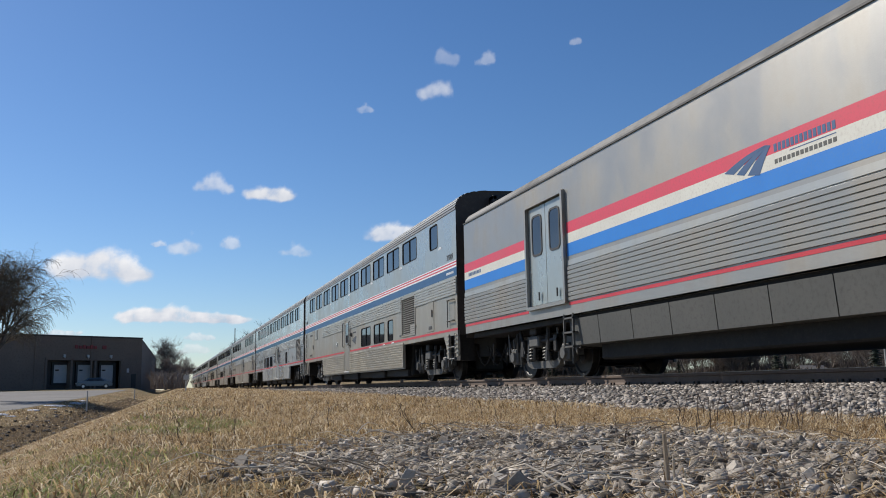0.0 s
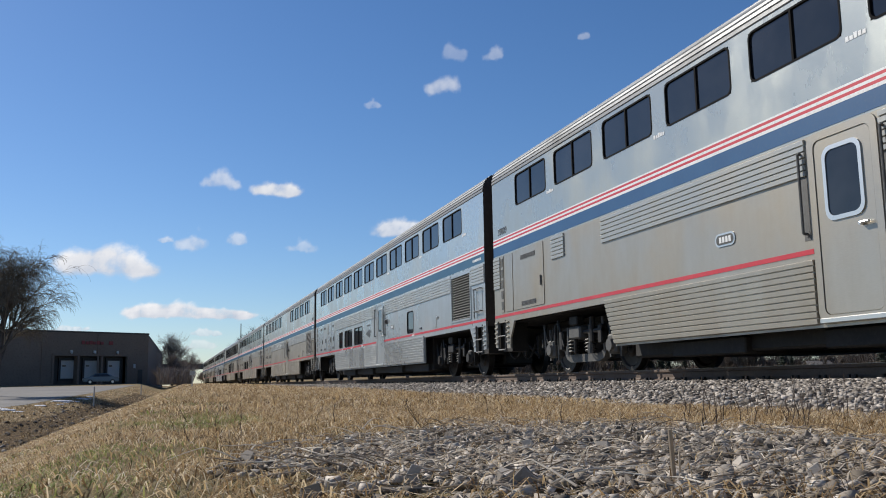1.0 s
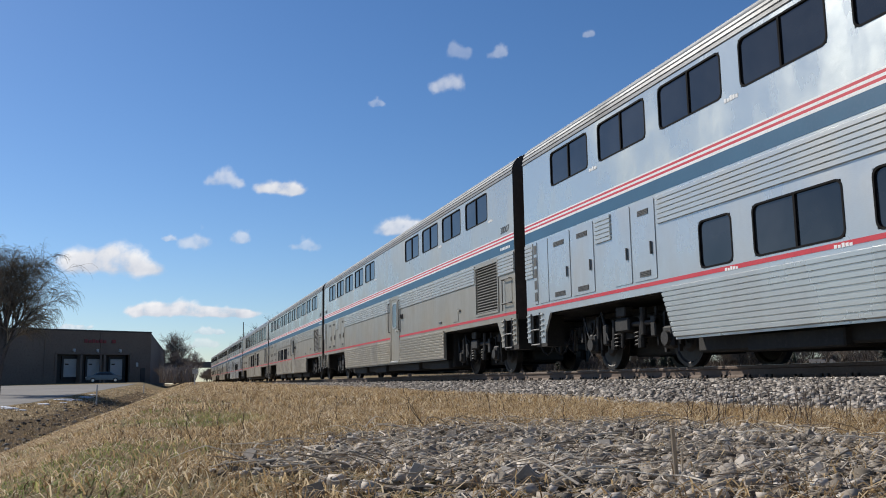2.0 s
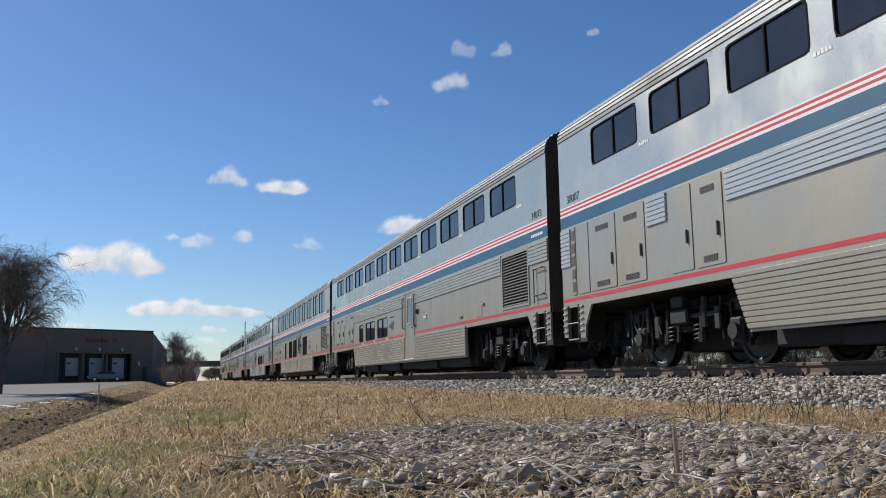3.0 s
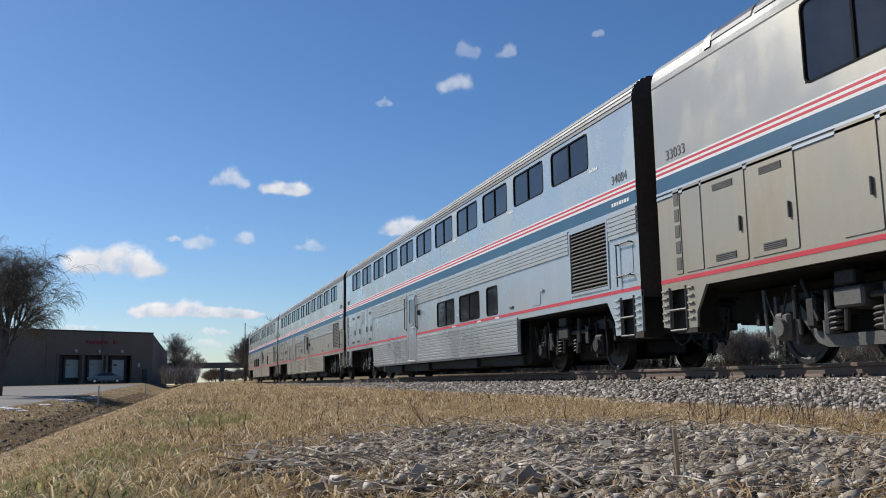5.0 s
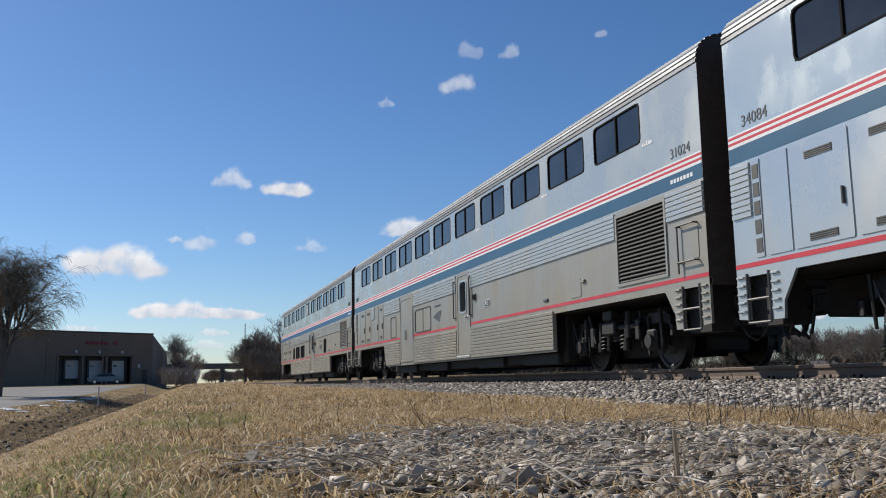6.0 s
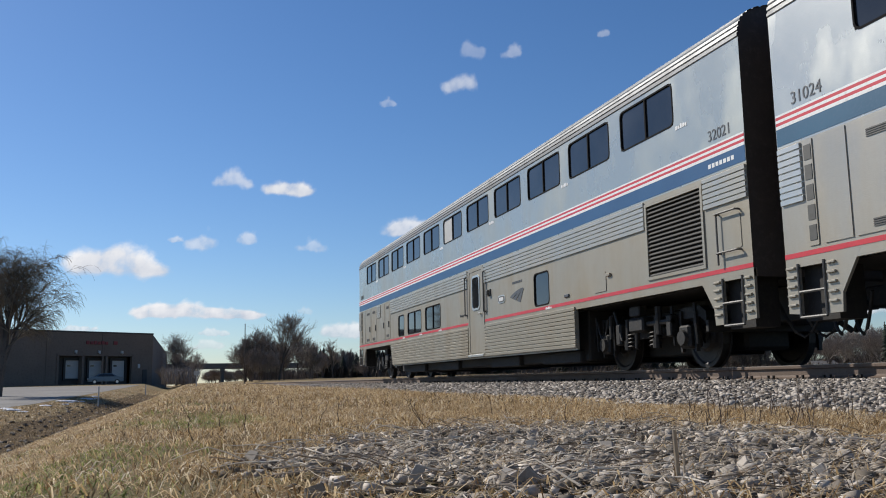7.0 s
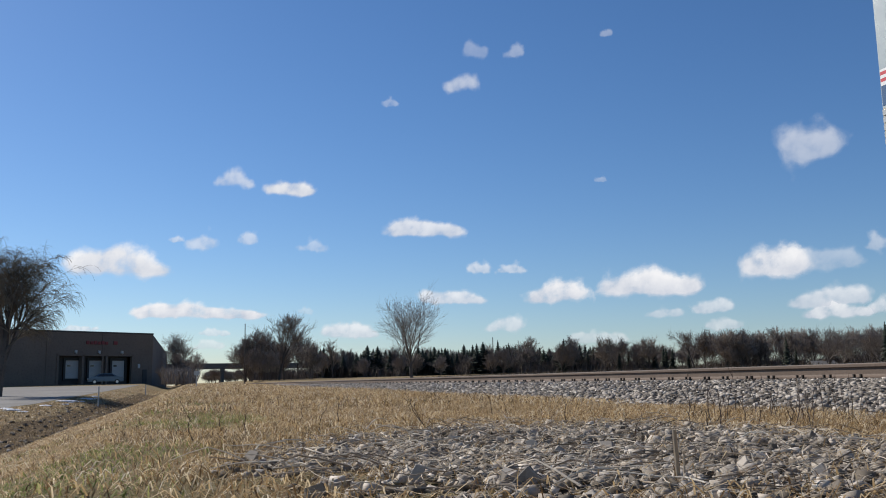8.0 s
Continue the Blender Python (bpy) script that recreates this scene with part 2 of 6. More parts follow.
# Darker copy of the concrete: the backlit side's shade is in the colour.
M["bridge"] = two_scale("shaded_bridge_concrete", (0.10, 0.095, 0.09), (0.13, 0.125, 0.115), (0.08, 0.075, 0.07), 0.85, 0, 0.3, 3, 0.2)
M["car_paint"] = two_scale("blue_grey_car_paint", (0.10, 0.14, 0.17), (0.11, 0.15, 0.18), (0.12, 0.15, 0.18), 0.3, 0.3, 1, 8, 0.01)
M["post"] = two_scale("white_marker_post", (0.55, 0.54, 0.5), (0.48, 0.46, 0.43), (0.3, 0.28, 0.25), 0.7, 0, 2, 12, 0.1)
M["snow"] = two_scale("old_snow", (0.72, 0.74, 0.78), (0.62, 0.63, 0.66), (0.4, 0.38, 0.36), 0.7, 0, 1.5, 9, 0.4)
M["wood_pole"] = two_scale("weathered_pole", (0.11, 0.09, 0.075), (0.14, 0.115, 0.095), (0.08, 0.065, 0.05), 0.85, 0, 1, 12, 0.2)
M["house"] = two_scale("pale_house_siding", (0.5, 0.48, 0.44), (0.46, 0.44, 0.4), (0.4, 0.38, 0.35), 0.7, 0, 0.6, 5, 0.05)
M["shingle"] = two_scale("grey_shingle", (0.13, 0.12, 0.115), (0.16, 0.15, 0.14), (0.10, 0.095, 0.09), 0.85, 0, 0.8, 6, 0.2)


# ---- mesh helpers ----
def link_mesh(name, verts, faces, material, smooth=False):
    me = bpy.data.meshes.new(name)
    me.from_pydata([tuple(v) for v in verts], [], faces)
    if smooth:
        me.polygons.foreach_set("use_smooth", [True] * len(me.polygons))
    me.materials.append(material)
    return new(name, me)


def part(name, bm, material, parent=None, label="", smooth=False):
    me = bpy.data.meshes.new(name)
    bmesh.ops.recalc_face_normals(bm, faces=bm.faces)
    bm.to_mesh(me)
    bm.free()
    if smooth:
        me.polygons.foreach_set("use_smooth", [True] * len(me.polygons))
    me.materials.append(material)
    ob = new(name, me)
    ob.parent = parent
    if label:
        tagged(ob, label)
    return ob


def share(ob, name, parent, m):
    o = new(name, ob.data)
    o.parent = parent
    o.matrix_basis = m
    return o


def box(bm, x0, x1, y0, y1, z0, z1, bev=0.0):
    r = bmesh.ops.create_cube(bm, size=1.0)
    for v in r["verts"]:
        v.co = Vector((x0 + (v.co.x + 0.5) * (x1 - x0), y0 + (v.co.y + 0.5) * (y1 - y0), z0 + (v.co.z + 0.5) * (z1 - z0)))
    if bev > 0:
        es = list({e for v in r["verts"] for e in v.link_edges})
        bmesh.ops.bevel(bm, geom=es, offset=bev, segments=1, affect="EDGES")


def tube(bm, p0, p1, r0, r1=None, n=8):
    p0, p1 = Vector(p0), Vector(p1)
    r1 = r0 if r1 is None else r1
    q = (p1 - p0).to_track_quat("Z", "Y")
    a = [bm.verts.new(p0 + q @ Vector((r0 * math.cos(2 * math.pi * i / n), r0 * math.sin(2 * math.pi * i / n), 0))) for i in range(n)]
    b = [bm.verts.new(p1 + q @ Vector((r1 * math.cos(2 * math.pi * i / n), r1 * math.sin(2 * math.pi * i / n), 0))) for i in range(n)]
    for i in range(n):
        bm.faces.new((a[i], a[(i + 1) % n], b[(i + 1) % n], b[i]))
    bm.faces.new(a)
    bm.faces.new(list(reversed(b)))


def bent(bm, pts, radii, n=6):
    """One tube through all the points."""
    rows = []
    for i, (p, r) in enumerate(zip(pts, radii)):
        d = (pts[min(i + 1, len(pts) - 1)] - pts[max(i - 1, 0)]).normalized()
        a = d.orthogonal().normalized()
        c = d.cross(a)
        rows.append([bm.verts.new(p + (a * math.cos(6.2832 * k / n) + c * math.sin(6.2832 * k / n)) * r) for k in range(n)])
    for r0, r1 in zip(rows, rows[1:]):
        for k in range(n):
            bm.faces.new((r0[k], r0[(k + 1) % n], r1[(k + 1) % n], r1[k]))
    bm.faces.new(list(reversed(rows[0])))
    bm.faces.new(rows[-1])


def prism(bm, profile, axis_pts):
    """Sweeps a closed profile of (a, b) between two points along Y; a is x and b is z."""
    y0, y1 = axis_pts
    lo = [bm.verts.new((a, y0, b)) for a, b in profile]
    hi = [bm.verts.new((a, y1, b)) for a, b in profile]
    n = len(profile)
    for i in range(n):
        bm.faces.new((lo[i], lo[(i + 1) % n], hi[(i + 1) % n], hi[i]))
    bm.faces.new(lo)
    bm.faces.new(list(reversed(hi)))


def slab_yz(bm, poly, x0, x1):
    """A plate with an outline in (y, z), from x0 to x1."""
    lo = [bm.verts.new((x0, a, b)) for a, b in poly]
    hi = [bm.verts.new((x1, a, b)) for a, b in poly]
    n = len(poly)
    for i in range(n):
        bm.faces.new((lo[i], lo[(i + 1) % n], hi[(i + 1) % n], hi[i]))
    bm.faces.new(lo)
    bm.faces.new(list(reversed(hi)))


def rounded(u0, u1, z0, z1, r, n=4):
    pts = []
    for cu, cz, a0 in ((u1 - r, z1 - r, 0), (u0 + r, z1 - r, 90), (u0 + r, z0 + r, 180), (u1 - r, z0 + r, 270)):
        for i in range(n + 1):
            a = radians(a0 + 90 * i / n)
            pts.append((cu + r * math.cos(a), cz + r * math.sin(a)))
    return pts


def ring_yz(bm, outer, inner, x_front, x_back):
    """A frame between two outlines of equal length, from x_front (towards the viewer) to x_back."""
    n = len(outer)
    rows = [[bm.verts.new((x, a, b)) for a, b in o] for x, o in ((x_back, outer), (x_front, outer), (x_front, inner), (x_back, inner))]
    for r0, r1 in zip(rows, rows[1:]):
        for i in range(n):
            bm.faces.new((r0[i], r0[(i + 1) % n], r1[(i + 1) % n], r1[i]))


def text_on(word, u, z, size, parent, material, name="number"):
    cu = bpy.data.curves.new(name, "FONT")
    cu.body, cu.size, cu.extrude, cu.align_x = word, size, 0.002, "CENTER"
    cu.materials.append(material)
    ob = new(name, cu)
    ob.parent = parent
    ob.matrix_basis = Matrix(((0, 0, -1, -SIDE_X - 0.004), (-1, 0, 0, u), (0, 1, 0, z), (0, 0, 0, 1)))
    return ob


# ---- the train ----
# In a car's own space x is across, y runs from its leading end to its tail, z is the height over the rails.
NEAR = -SIDE_X
ROOF = [(-1.55, 4.36), (-1.545, 4.44), (-1.53, 4.52), (-1.50, 4.60), (-1.45, 4.67), (-1.38, 4.73), (-1.28, 4.785), (-1.15, 4.83), (-0.95, 4.87), (-0.6, 4.905), (0, 4.93)]


def roof_profile(ribbed):
    """Outline of the roof from one eave to the other, with raised ribs where it is ribbed."""
    half = []
    for (a, b), (c, d) in zip(ROOF, ROOF[1:]):
        n = Vector((b - d, c - a)).normalized()
        for f, lift in ((0.0, 0.0), (0.18, 0.016), (0.7, 0.016), (0.88, 0.0)) if ribbed and b < 4.88 else ((0.0, 0.0),):
            half.append((a + (c - a) * f + n.x * lift, b + (d - b) * f + n.y * lift))
    return half + [ROOF[-1]] + [(-a, b) for a, b in reversed(half)]


def skin(bm, holes, u0, u1, z0, z1, x):
    """A side sheet with openings through it."""
    us = sorted({u0, u1, *[h[0] for h in holes], *[h[1] for h in holes]})
    zs = sorted({z0, z1, *[h[2] for h in holes], *[h[3] for h in holes]})
    grid = {}

    def v(a, b):
        if (a, b) not in grid:
            grid[(a, b)] = bm.verts.new((x, a, b))
        return grid[(a, b)]
    for a, b in zip(us, us[1:]):
        for c, d in zip(zs, zs[1:]):
            mu, mz = (a + b) / 2, (c + d) / 2
            if any(h[0] < mu < h[1] and h[2] < mz < h[3] for h in holes):
                continue
            bm.faces.new((v(a, c), v(b, c), v(b, d), v(a, d)))


def flutes(parent, u0, u1, z0, z1, count, material, name="fluting", slant=0.0):
    """One pressed sheet with ribs along the side; slant draws the lower tail corner in."""
    bm = bmesh.new()
    h = (z1 - z0) / count
    prof = [(NEAR + 0.012, z0)]
    for i in range(count):
        b = z0 + i * h
        prof += [(NEAR - 0.003, b + 0.013), (NEAR - 0.026, b + 0.015), (NEAR - 0.028, b + h - 0.008), (NEAR - 0.022, b + h - 0.003), (NEAR - 0.003, b + h - 0.001)]
    prof.append((NEAR + 0.012, z1))
    lo = [bm.verts.new((x, u0, z)) for x, z in prof]
    hi = [bm.verts.new((x, u1 - slant * (z1 - z) / (z1 - z0), z)) for x, z in prof]
    n = len(prof)
    for i in range(n):
        bm.faces.new((lo[i], lo[(i + 1) % n], hi[(i + 1) % n], hi[i]))
    bm.faces.new(lo)
    bm.faces.new(list(reversed(hi)))
    return part(name, bm, material, parent)


def stripe(parent, u0, u1, z0, z1, material, name="stripe", lift=0.004):
    bm = bmesh.new()
    box(bm, NEAR - lift, NEAR + 0.002, u0, u1, z0, z1)
    return part(name, bm, material, parent)


def window(parent, u0, u1, z0, z1, split=True, shade=False, r=0.09):
    bm = bmesh.new()
    ring_yz(bm, rounded(u0 - 0.014, u1 + 0.014, z0 - 0.014, z1 + 0.014, r + 0.014), rounded(u0 + 0.012, u1 - 0.012, z0 + 0.012, z1 - 0.012, r), NEAR - 0.006, NEAR + 0.05)
    w = part("window", bm, M["gasket"], parent)
    mid = (u0 + u1) / 2
    bays = ((u0, mid), (mid, u1)) if split else ((u0, u1),)
    for k, (a, b) in enumerate(bays):
        bm = bmesh.new()
        box(bm, NEAR + 0.018, NEAR + 0.03, a - 0.004 * k, b, z0, z1)
        part("pane", bm, M["blind"] if shade and k == len(bays) - 1 else M["glass"], w)
    if split:
        bm = bmesh.new()
        box(bm, NEAR - 0.004, NEAR + 0.03, mid - 0.022, mid + 0.022, z0, z1, 0.004)
        part("mullion", bm, M["gasket"], w)
    return w


def tag_plate(parent, u, z, w=0.32, h=0.07):
    bm = bmesh.new()
    n = 5
    for i in range(n):
        box(bm, NEAR - 0.005, NEAR + 0.002, u + w * i / n, u + w * (i + 0.78) / n, z, z + h * (0.7 + 0.3 * ((i * 7) % 3) / 2))
    return part("exit_notice", bm, M["white"], parent, "small white exit notice, unreadable")


def entry_door(parent, u0, u1, lamp_side=True):
    """A side door with an upper light, its two hand rails and lamp."""
    bm = bmesh.new()
    ring_yz(bm, rounded(u0 - 0.10, u1 + 0.10, 0.46, 2.64, 0.12), rounded(u0, u1, 0.53, 2.55, 0.09), NEAR - 0.016, NEAR + 0.04)
    d = part("entry_door", bm, M["steel_low"], parent, "stainless side door with an upright window")
    bm = bmesh.new()
    slab_yz(bm, rounded(u0 + 0.012, u1 - 0.012, 0.54, 2.54, 0.08), NEAR - 0.006, NEAR + 0.02)
    part("leaf", bm, M["steel_low"], d)
    a, b = (u0 + u1) / 2 - 0.25, (u0 + u1) / 2 + 0.25
    bm = bmesh.new()
    ring_yz(bm, rounded(a - 0.05, b + 0.05, 1.58, 2.44, 0.13), rounded(a, b, 1.63, 2.39, 0.10), NEAR - 0.022, NEAR + 0.0)
    part("window_trim", bm, M["chrome"], d, "bright rounded window trim")
    bm = bmesh.new()
    slab_yz(bm, rounded(a, b, 1.63, 2.39, 0.10), NEAR - 0.010, NEAR - 0.002)
    part("pane", bm, M["glass"], d)
    bm = bmesh.new()
    tube(bm, (NEAR - 0.05, u0 + 0.08, 1.48), (NEAR - 0.05, u0 + 0.2, 1.48), 0.018)
    tube(bm, (NEAR, u0 + 0.2, 1.48), (NEAR - 0.06, u0 + 0.2, 1.48), 0.024)
    part("handle", bm, M["chrome"], d)
    for u in (u0 - 0.2, u1 + 0.2):
        bm = bmesh.new()
        tube(bm, (NEAR - 0.065, u, 1.5), (NEAR - 0.065, u, 2.45), 0.017)
        for z in (1.5, 2.45):
            tube(bm, (NEAR, u, z), (NEAR - 0.065, u, z), 0.017)
            tube(bm, (NEAR + 0.01, u, z), (NEAR - 0.008, u, z), 0.045)
        box(bm, NEAR - 0.004, NEAR + 0.01, u - 0.055, u + 0.055, 1.42, 2.53, 0.0)
        part("hand_rail", bm, M["truck_grey"], d)
    bm = bmesh.new()
    box(bm, NEAR - 0.09, NEAR + 0.01, u0 - 0.52, u0 - 0.42, 1.86, 1.98, 0.015)
    box(bm, NEAR - 0.03, NEAR + 0.01, u0 - 0.56, u0 - 0.38, 1.84, 2.0, 0.01)
    part("marker_lamp", bm, M["box_grey"], d)
    bm = bmesh.new()
    box(bm, NEAR - 0.05, NEAR + 0.03, u0 - 0.06, u1 + 0.06, 0.44, 0.5, 0.008)
    part("sill", bm, M["chrome"], d)
    return d


def louvre(parent, u0, u1, z0=1.42, z1=2.53):
    bm = bmesh.new()
    ring_yz(bm, [(u1 + .05, z1 + .05), (u0 - .05, z1 + .05), (u0 - .05, z0 - .05), (u1 + .05, z0 - .05)], [(u1, z1), (u0, z1), (u0, z0), (u1, z0)], NEAR - 0.02, NEAR + 0.05)
    g = part("louvre", bm, M["steel_low"], parent, "dark slatted air intake in a steel frame")
    bm = bmesh.new()
    box(bm, NEAR + 0.035, NEAR + 0.05, u0, u1, z0, z1)
    part("backing", bm, M["black"], g)
    n = 17
    h = (z1 - z0) / n
    bm = bmesh.new()
    prism(bm, [(NEAR + 0.03, h * 0.9), (NEAR - 0.012, h * 0.30), (NEAR - 0.012, h * 0.12), (NEAR + 0.03, h * 0.66)], (u0, u1))
    first = part("slat", bm, M["slat"], g)
    first.location.z = z0
    for i in range(1, n):
        share(first, "slat", g, Matrix.Translation((0, 0, z0 + i * h)))
    return g


def grab_irons(parent, u0, u1, z0=1.52, z1=2.06):
    bm = bmesh.new()
    for z in (z0, z1):
        tube(bm, (NEAR - 0.07, u0, z), (NEAR - 0.07, u1, z), 0.014)
        for u in (u0, u1):
            tube(bm, (NEAR, u, z), (NEAR - 0.07, u, z), 0.014)
    tube(bm, (NEAR - 0.05, u1, z0 - 0.16), (NEAR - 0.05, u1, z1 + 0.02), 0.014)
    g = part("grab_iron", bm, M["truck_grey"], parent)
    bm = bmesh.new()
    slab_yz(bm, rounded(u0 - 0.02, u1 - 0.05, z0 + 0.03, z1 - 0.04, 0.03), NEAR - 0.008, NEAR + 0.005)
    part("hatch", bm, M["steel_low"], parent)
    return g


def step_well(parent, u0, u1):
    """End skirt with an opening for two steps and pressed treads beside it."""
    bm = bmesh.new()
    tail = u0 > 10
    lo, hi = (u0, u1)
    slope = [(lo - 0.34, 1.24), (lo - 0.02, 0.78), (lo, 0.56), (hi, 0.60), (hi, 1.24)] if tail else [(lo, 1.24), (lo, 0.60), (hi, 0.56), (hi + 0.02, 0.78), (hi + 0.34, 1.24)]
    mid0, mid1 = lo + 0.24, lo + 0.68
    zs = 1.18
    # plates either side of the opening
    if tail:
        slab_yz(bm, [(lo - 0.34, 1.24), (lo - 0.02, 0.78), (lo, 0.56), (mid0, 0.56), (mid0, 1.24)], NEAR, NEAR + 0.04)
        slab_yz(bm, [(mid1, 1.24), (mid1, 0.58), (hi, 0.60), (hi, 1.24)], NEAR, NEAR + 0.04)
    else:
        slab_yz(bm, [(lo, 1.24), (lo, 0.60), (mid0, 0.58), (mid0, 1.24)], NEAR, NEAR + 0.04)
        slab_yz(bm, [(mid1, 1.24), (mid1, 0.56), (hi, 0.56), (hi + 0.02, 0.78), (hi + 0.34, 1.24)], NEAR, NEAR + 0.04)
    slab_yz(bm, [(mid0, 1.24), (mid0, zs), (mid1, zs), (mid1, 1.24)], NEAR, NEAR + 0.04)
    s = part("end_skirt", bm, M["steel_low"], parent)
    bm = bmesh.new()
    for z in (0.54, 0.84):
        tube(bm, (NEAR - 0.01, mid0, z), (NEAR - 0.01, mid1, z), 0.018, n=6)
    for u in (mid0, mid1):
        tube(bm, (NEAR - 0.01, u, 0.54), (NEAR - 0.01, u, 1.18), 0.016, n=6)
    part("step_frame", bm, M["truck_grey"], s)
    for i in range(5):
        for a, b in ((lo + 0.05, mid0 - 0.05), (mid1 + 0.05, mid1 + 0.2)):
            bm = bmesh.new()
            box(bm, NEAR - 0.03, NEAR + 0.01, a, b, 0.68 + i * 0.11, 0.71 + i * 0.11, 0.006)
            part("tread", bm, M["steel_low"], s)
    bm = bmesh.new()
    box(bm, NEAR + 0.12, NEAR + 0.5, mid0 - 0.05, mid1 + 0.05, 0.5, 1.2)
    part("step_box", bm, M["black"], s)
    return s


def emblem(parent, u, z, w, material):
    """Three bands that sweep out from one point and widen as they fall away."""
    bm = bmesh.new()
    apex = Vector((1.0, 0.34))
    for e0, e1 in (((0.0, 0.04), (0.20, -0.06)), ((0.26, -0.09), (0.42, -0.17)), ((0.49, -0.20), (0.72, -0.29))):
        top, low = [], []
        for i in range(9):
            f = i / 8
            for end, store, lift in ((Vector(e0), top, 0.16), (Vector(e1), low, 0.10)):
                ctrl = (apex + end) / 2 + Vector((0.0, lift))
                p = apex * (1 - f) ** 2 + ctrl * 2 * f * (1 - f) + end * f * f
                store.append((u - (p.x - 0.5) * w, z + p.y * w * 0.56))
        slab_yz(bm, top[1:] + list(reversed(low[1:])), NEAR - 0.007, NEAR + 0.002)
    return part("emblem", bm, material, parent, "three-band sweeping emblem")


def bars(parent, u, z, w, h, count, material, name="lettering"):
    bm = bmesh.new()
    for i in range(count):
        a = u + w * i / count
        box(bm, NEAR - 0.006, NEAR + 0.002, a, a + w / count * 0.72, z, z + h)
    return part(name, bm, material, parent)


def wheel_mesh(parent):
    bm = bmesh.new()
    prof = [(-0.07, 0.08), (-0.075, 0.16), (-0.045, 0.22), (-0.045, 0.37), (-0.068, 0.40), (-0.068, 0.455), (0.055, 0.457), (0.06, 0.485), (0.075, 0.485), (0.075, 0.40), (0.04, 0.36), (0.04, 0.2), (0.07, 0.15), (0.07, 0.08)]
    n = 28
    rows = [[bm.verts.new((a, r * math.cos(2 * math.pi * i / n), r * math.sin(2 * math.pi * i / n))) for a, r in prof] for i in range(n)]
    for i in range(n):
        for k in range(len(prof) - 1):
            bm.faces.new((rows[i][k], rows[i][k + 1], rows[(i + 1) % n][k + 1], rows[(i + 1) % n][k]))
    return part("wheel", bm, M["wheel"], parent)


def truck(parent, u, grey=False):
    """A four-wheel truck: side frames with dropped beams, coil springs, journal boxes, bolster, brake gear."""
    mat = M["truck_grey"] if grey else M["truck_dark"]
    bm = bmesh.new()
    for s in (-1, 1):
        x0, x1 = s * 1.02 - 0.07, s * 1.02 + 0.07
        if grey:
            top = [(-1.62, .58), (-1.45, .76), (-1.12, .80), (-.98, .66), (-.78, .40), (-.6, .34), (.6, .34), (.78, .40), (.98, .66), (1.12, .80), (1.45, .76), (1.62, .58)]
            low = [(a, b - (0.17 if abs(a) > 0.9 else 0.15)) for a, b in top]
        else:
            top = [(-1.75, .84), (-1.6, .93), (-1.1, .93), (-.9, .80), (-.5, .72), (.5, .72), (.9, .80), (1.1, .93), (1.6, .93), (1.75, .84)]
            low = [(a, b - (0.17 if abs(a) > 1.0 else 0.2)) for a, b in top]
        for (p, q, p2, q2) in zip(top, top[1:], low, low[1:]):
            slab_yz(bm, [(u + p[0], p[1]), (u + q[0], q[1]), (u + q2[0], q2[1]), (u + p2[0], p2[1])], x0, x1)
        for a in (-1.3, 1.3):
            box(bm, s * 1.08 - 0.13, s * 1.08 + 0.13, u + a - 0.15, u + a + 0.15, 0.30, 0.66, 0.04)
            tube(bm, (s * 1.2, u + a, 0.46), (s * 1.26, u + a, 0.46), 0.13, 0.11, 14)
            box(bm, s * 1.1 - 0.03, s * 1.1 + 0.03, u + a - 0.22, u + a - 0.17, 0.25, 0.88)
            box(bm, s * 1.1 - 0.03, s * 1.1 + 0.03, u + a + 0.17, u + a + 0.22, 0.25, 0.88)
    box(bm, -1.3, 1.3, u - 0.24, u + 0.24, 0.62, 0.86, 0.03)
    for a in (-0.72, 0.72):
        box(bm, -1.0, 1.0, u + a - 0.07, u + a + 0.07, 0.6, 0.76)
    t = part("truck", bm, mat, parent, "grey cast truck frame" if grey else "dark truck frame, the shade under the car in its colour")
    first = wheel_mesh(t)
    first.matrix_basis = Matrix.Translation((-0.755, u - 1.3, 0.459))
    for x, a in ((-0.755, 1.3), (0.755, -1.3), (0.755, 1.3)):
        share(first, "wheel", t, Matrix.Translation((x, u + a, 0.459)) @ (Matrix.Rotation(math.pi, 4, "Z") if x > 0 else Matrix()))
    for a in (-1.3, 1.3):
        bm = bmesh.new()
        tube(bm, (-0.8, u + a, 0.46), (0.8, u + a, 0.46), 0.085, n=12)
        part("axle", bm, M["truck_dark"], t)
    spring = None
    for a in (-0.36, 0.36):
        if spring is None:
            bm = bmesh.new()
            turns, steps, r, wr = 4, 40, 0.095, 0.02
            prev = None
            for i in range(steps + 1):
                ang = 2 * math.pi * turns * i / steps
                c = Vector((r * math.cos(ang), r * math.sin(ang), 0.26 * i / steps))
                out = Vector((math.cos(ang), math.sin(ang), 0))
                ringv = [bm.verts.new(c + out * dx + Vector((0, 0, dz))) for dx, dz in ((wr, 0), (0, wr), (-wr, 0), (0, -wr))]
                if prev:
                    for k in range(4):
                        bm.faces.new((prev[k], prev[(k + 1) % 4], ringv[(k + 1) % 4], ringv[k]))
                prev = ringv
            spring = part("spring", bm, mat, t)
            spring.location = (-1.14, u + a, 0.36)
        else:
            share(spring, "spring", t, Matrix.Translation((-1.14, u + a, 0.36)))
    bm = bmesh.new()
    tube(bm, (-1.2, u - 1.0, 0.74), (-1.2, u + 0.05, 0.74), 0.045)
    tube(bm, (-1.22, u + 0.05, 0.95), (-1.22, u + 0.12, 0.36), 0.05, 0.035)
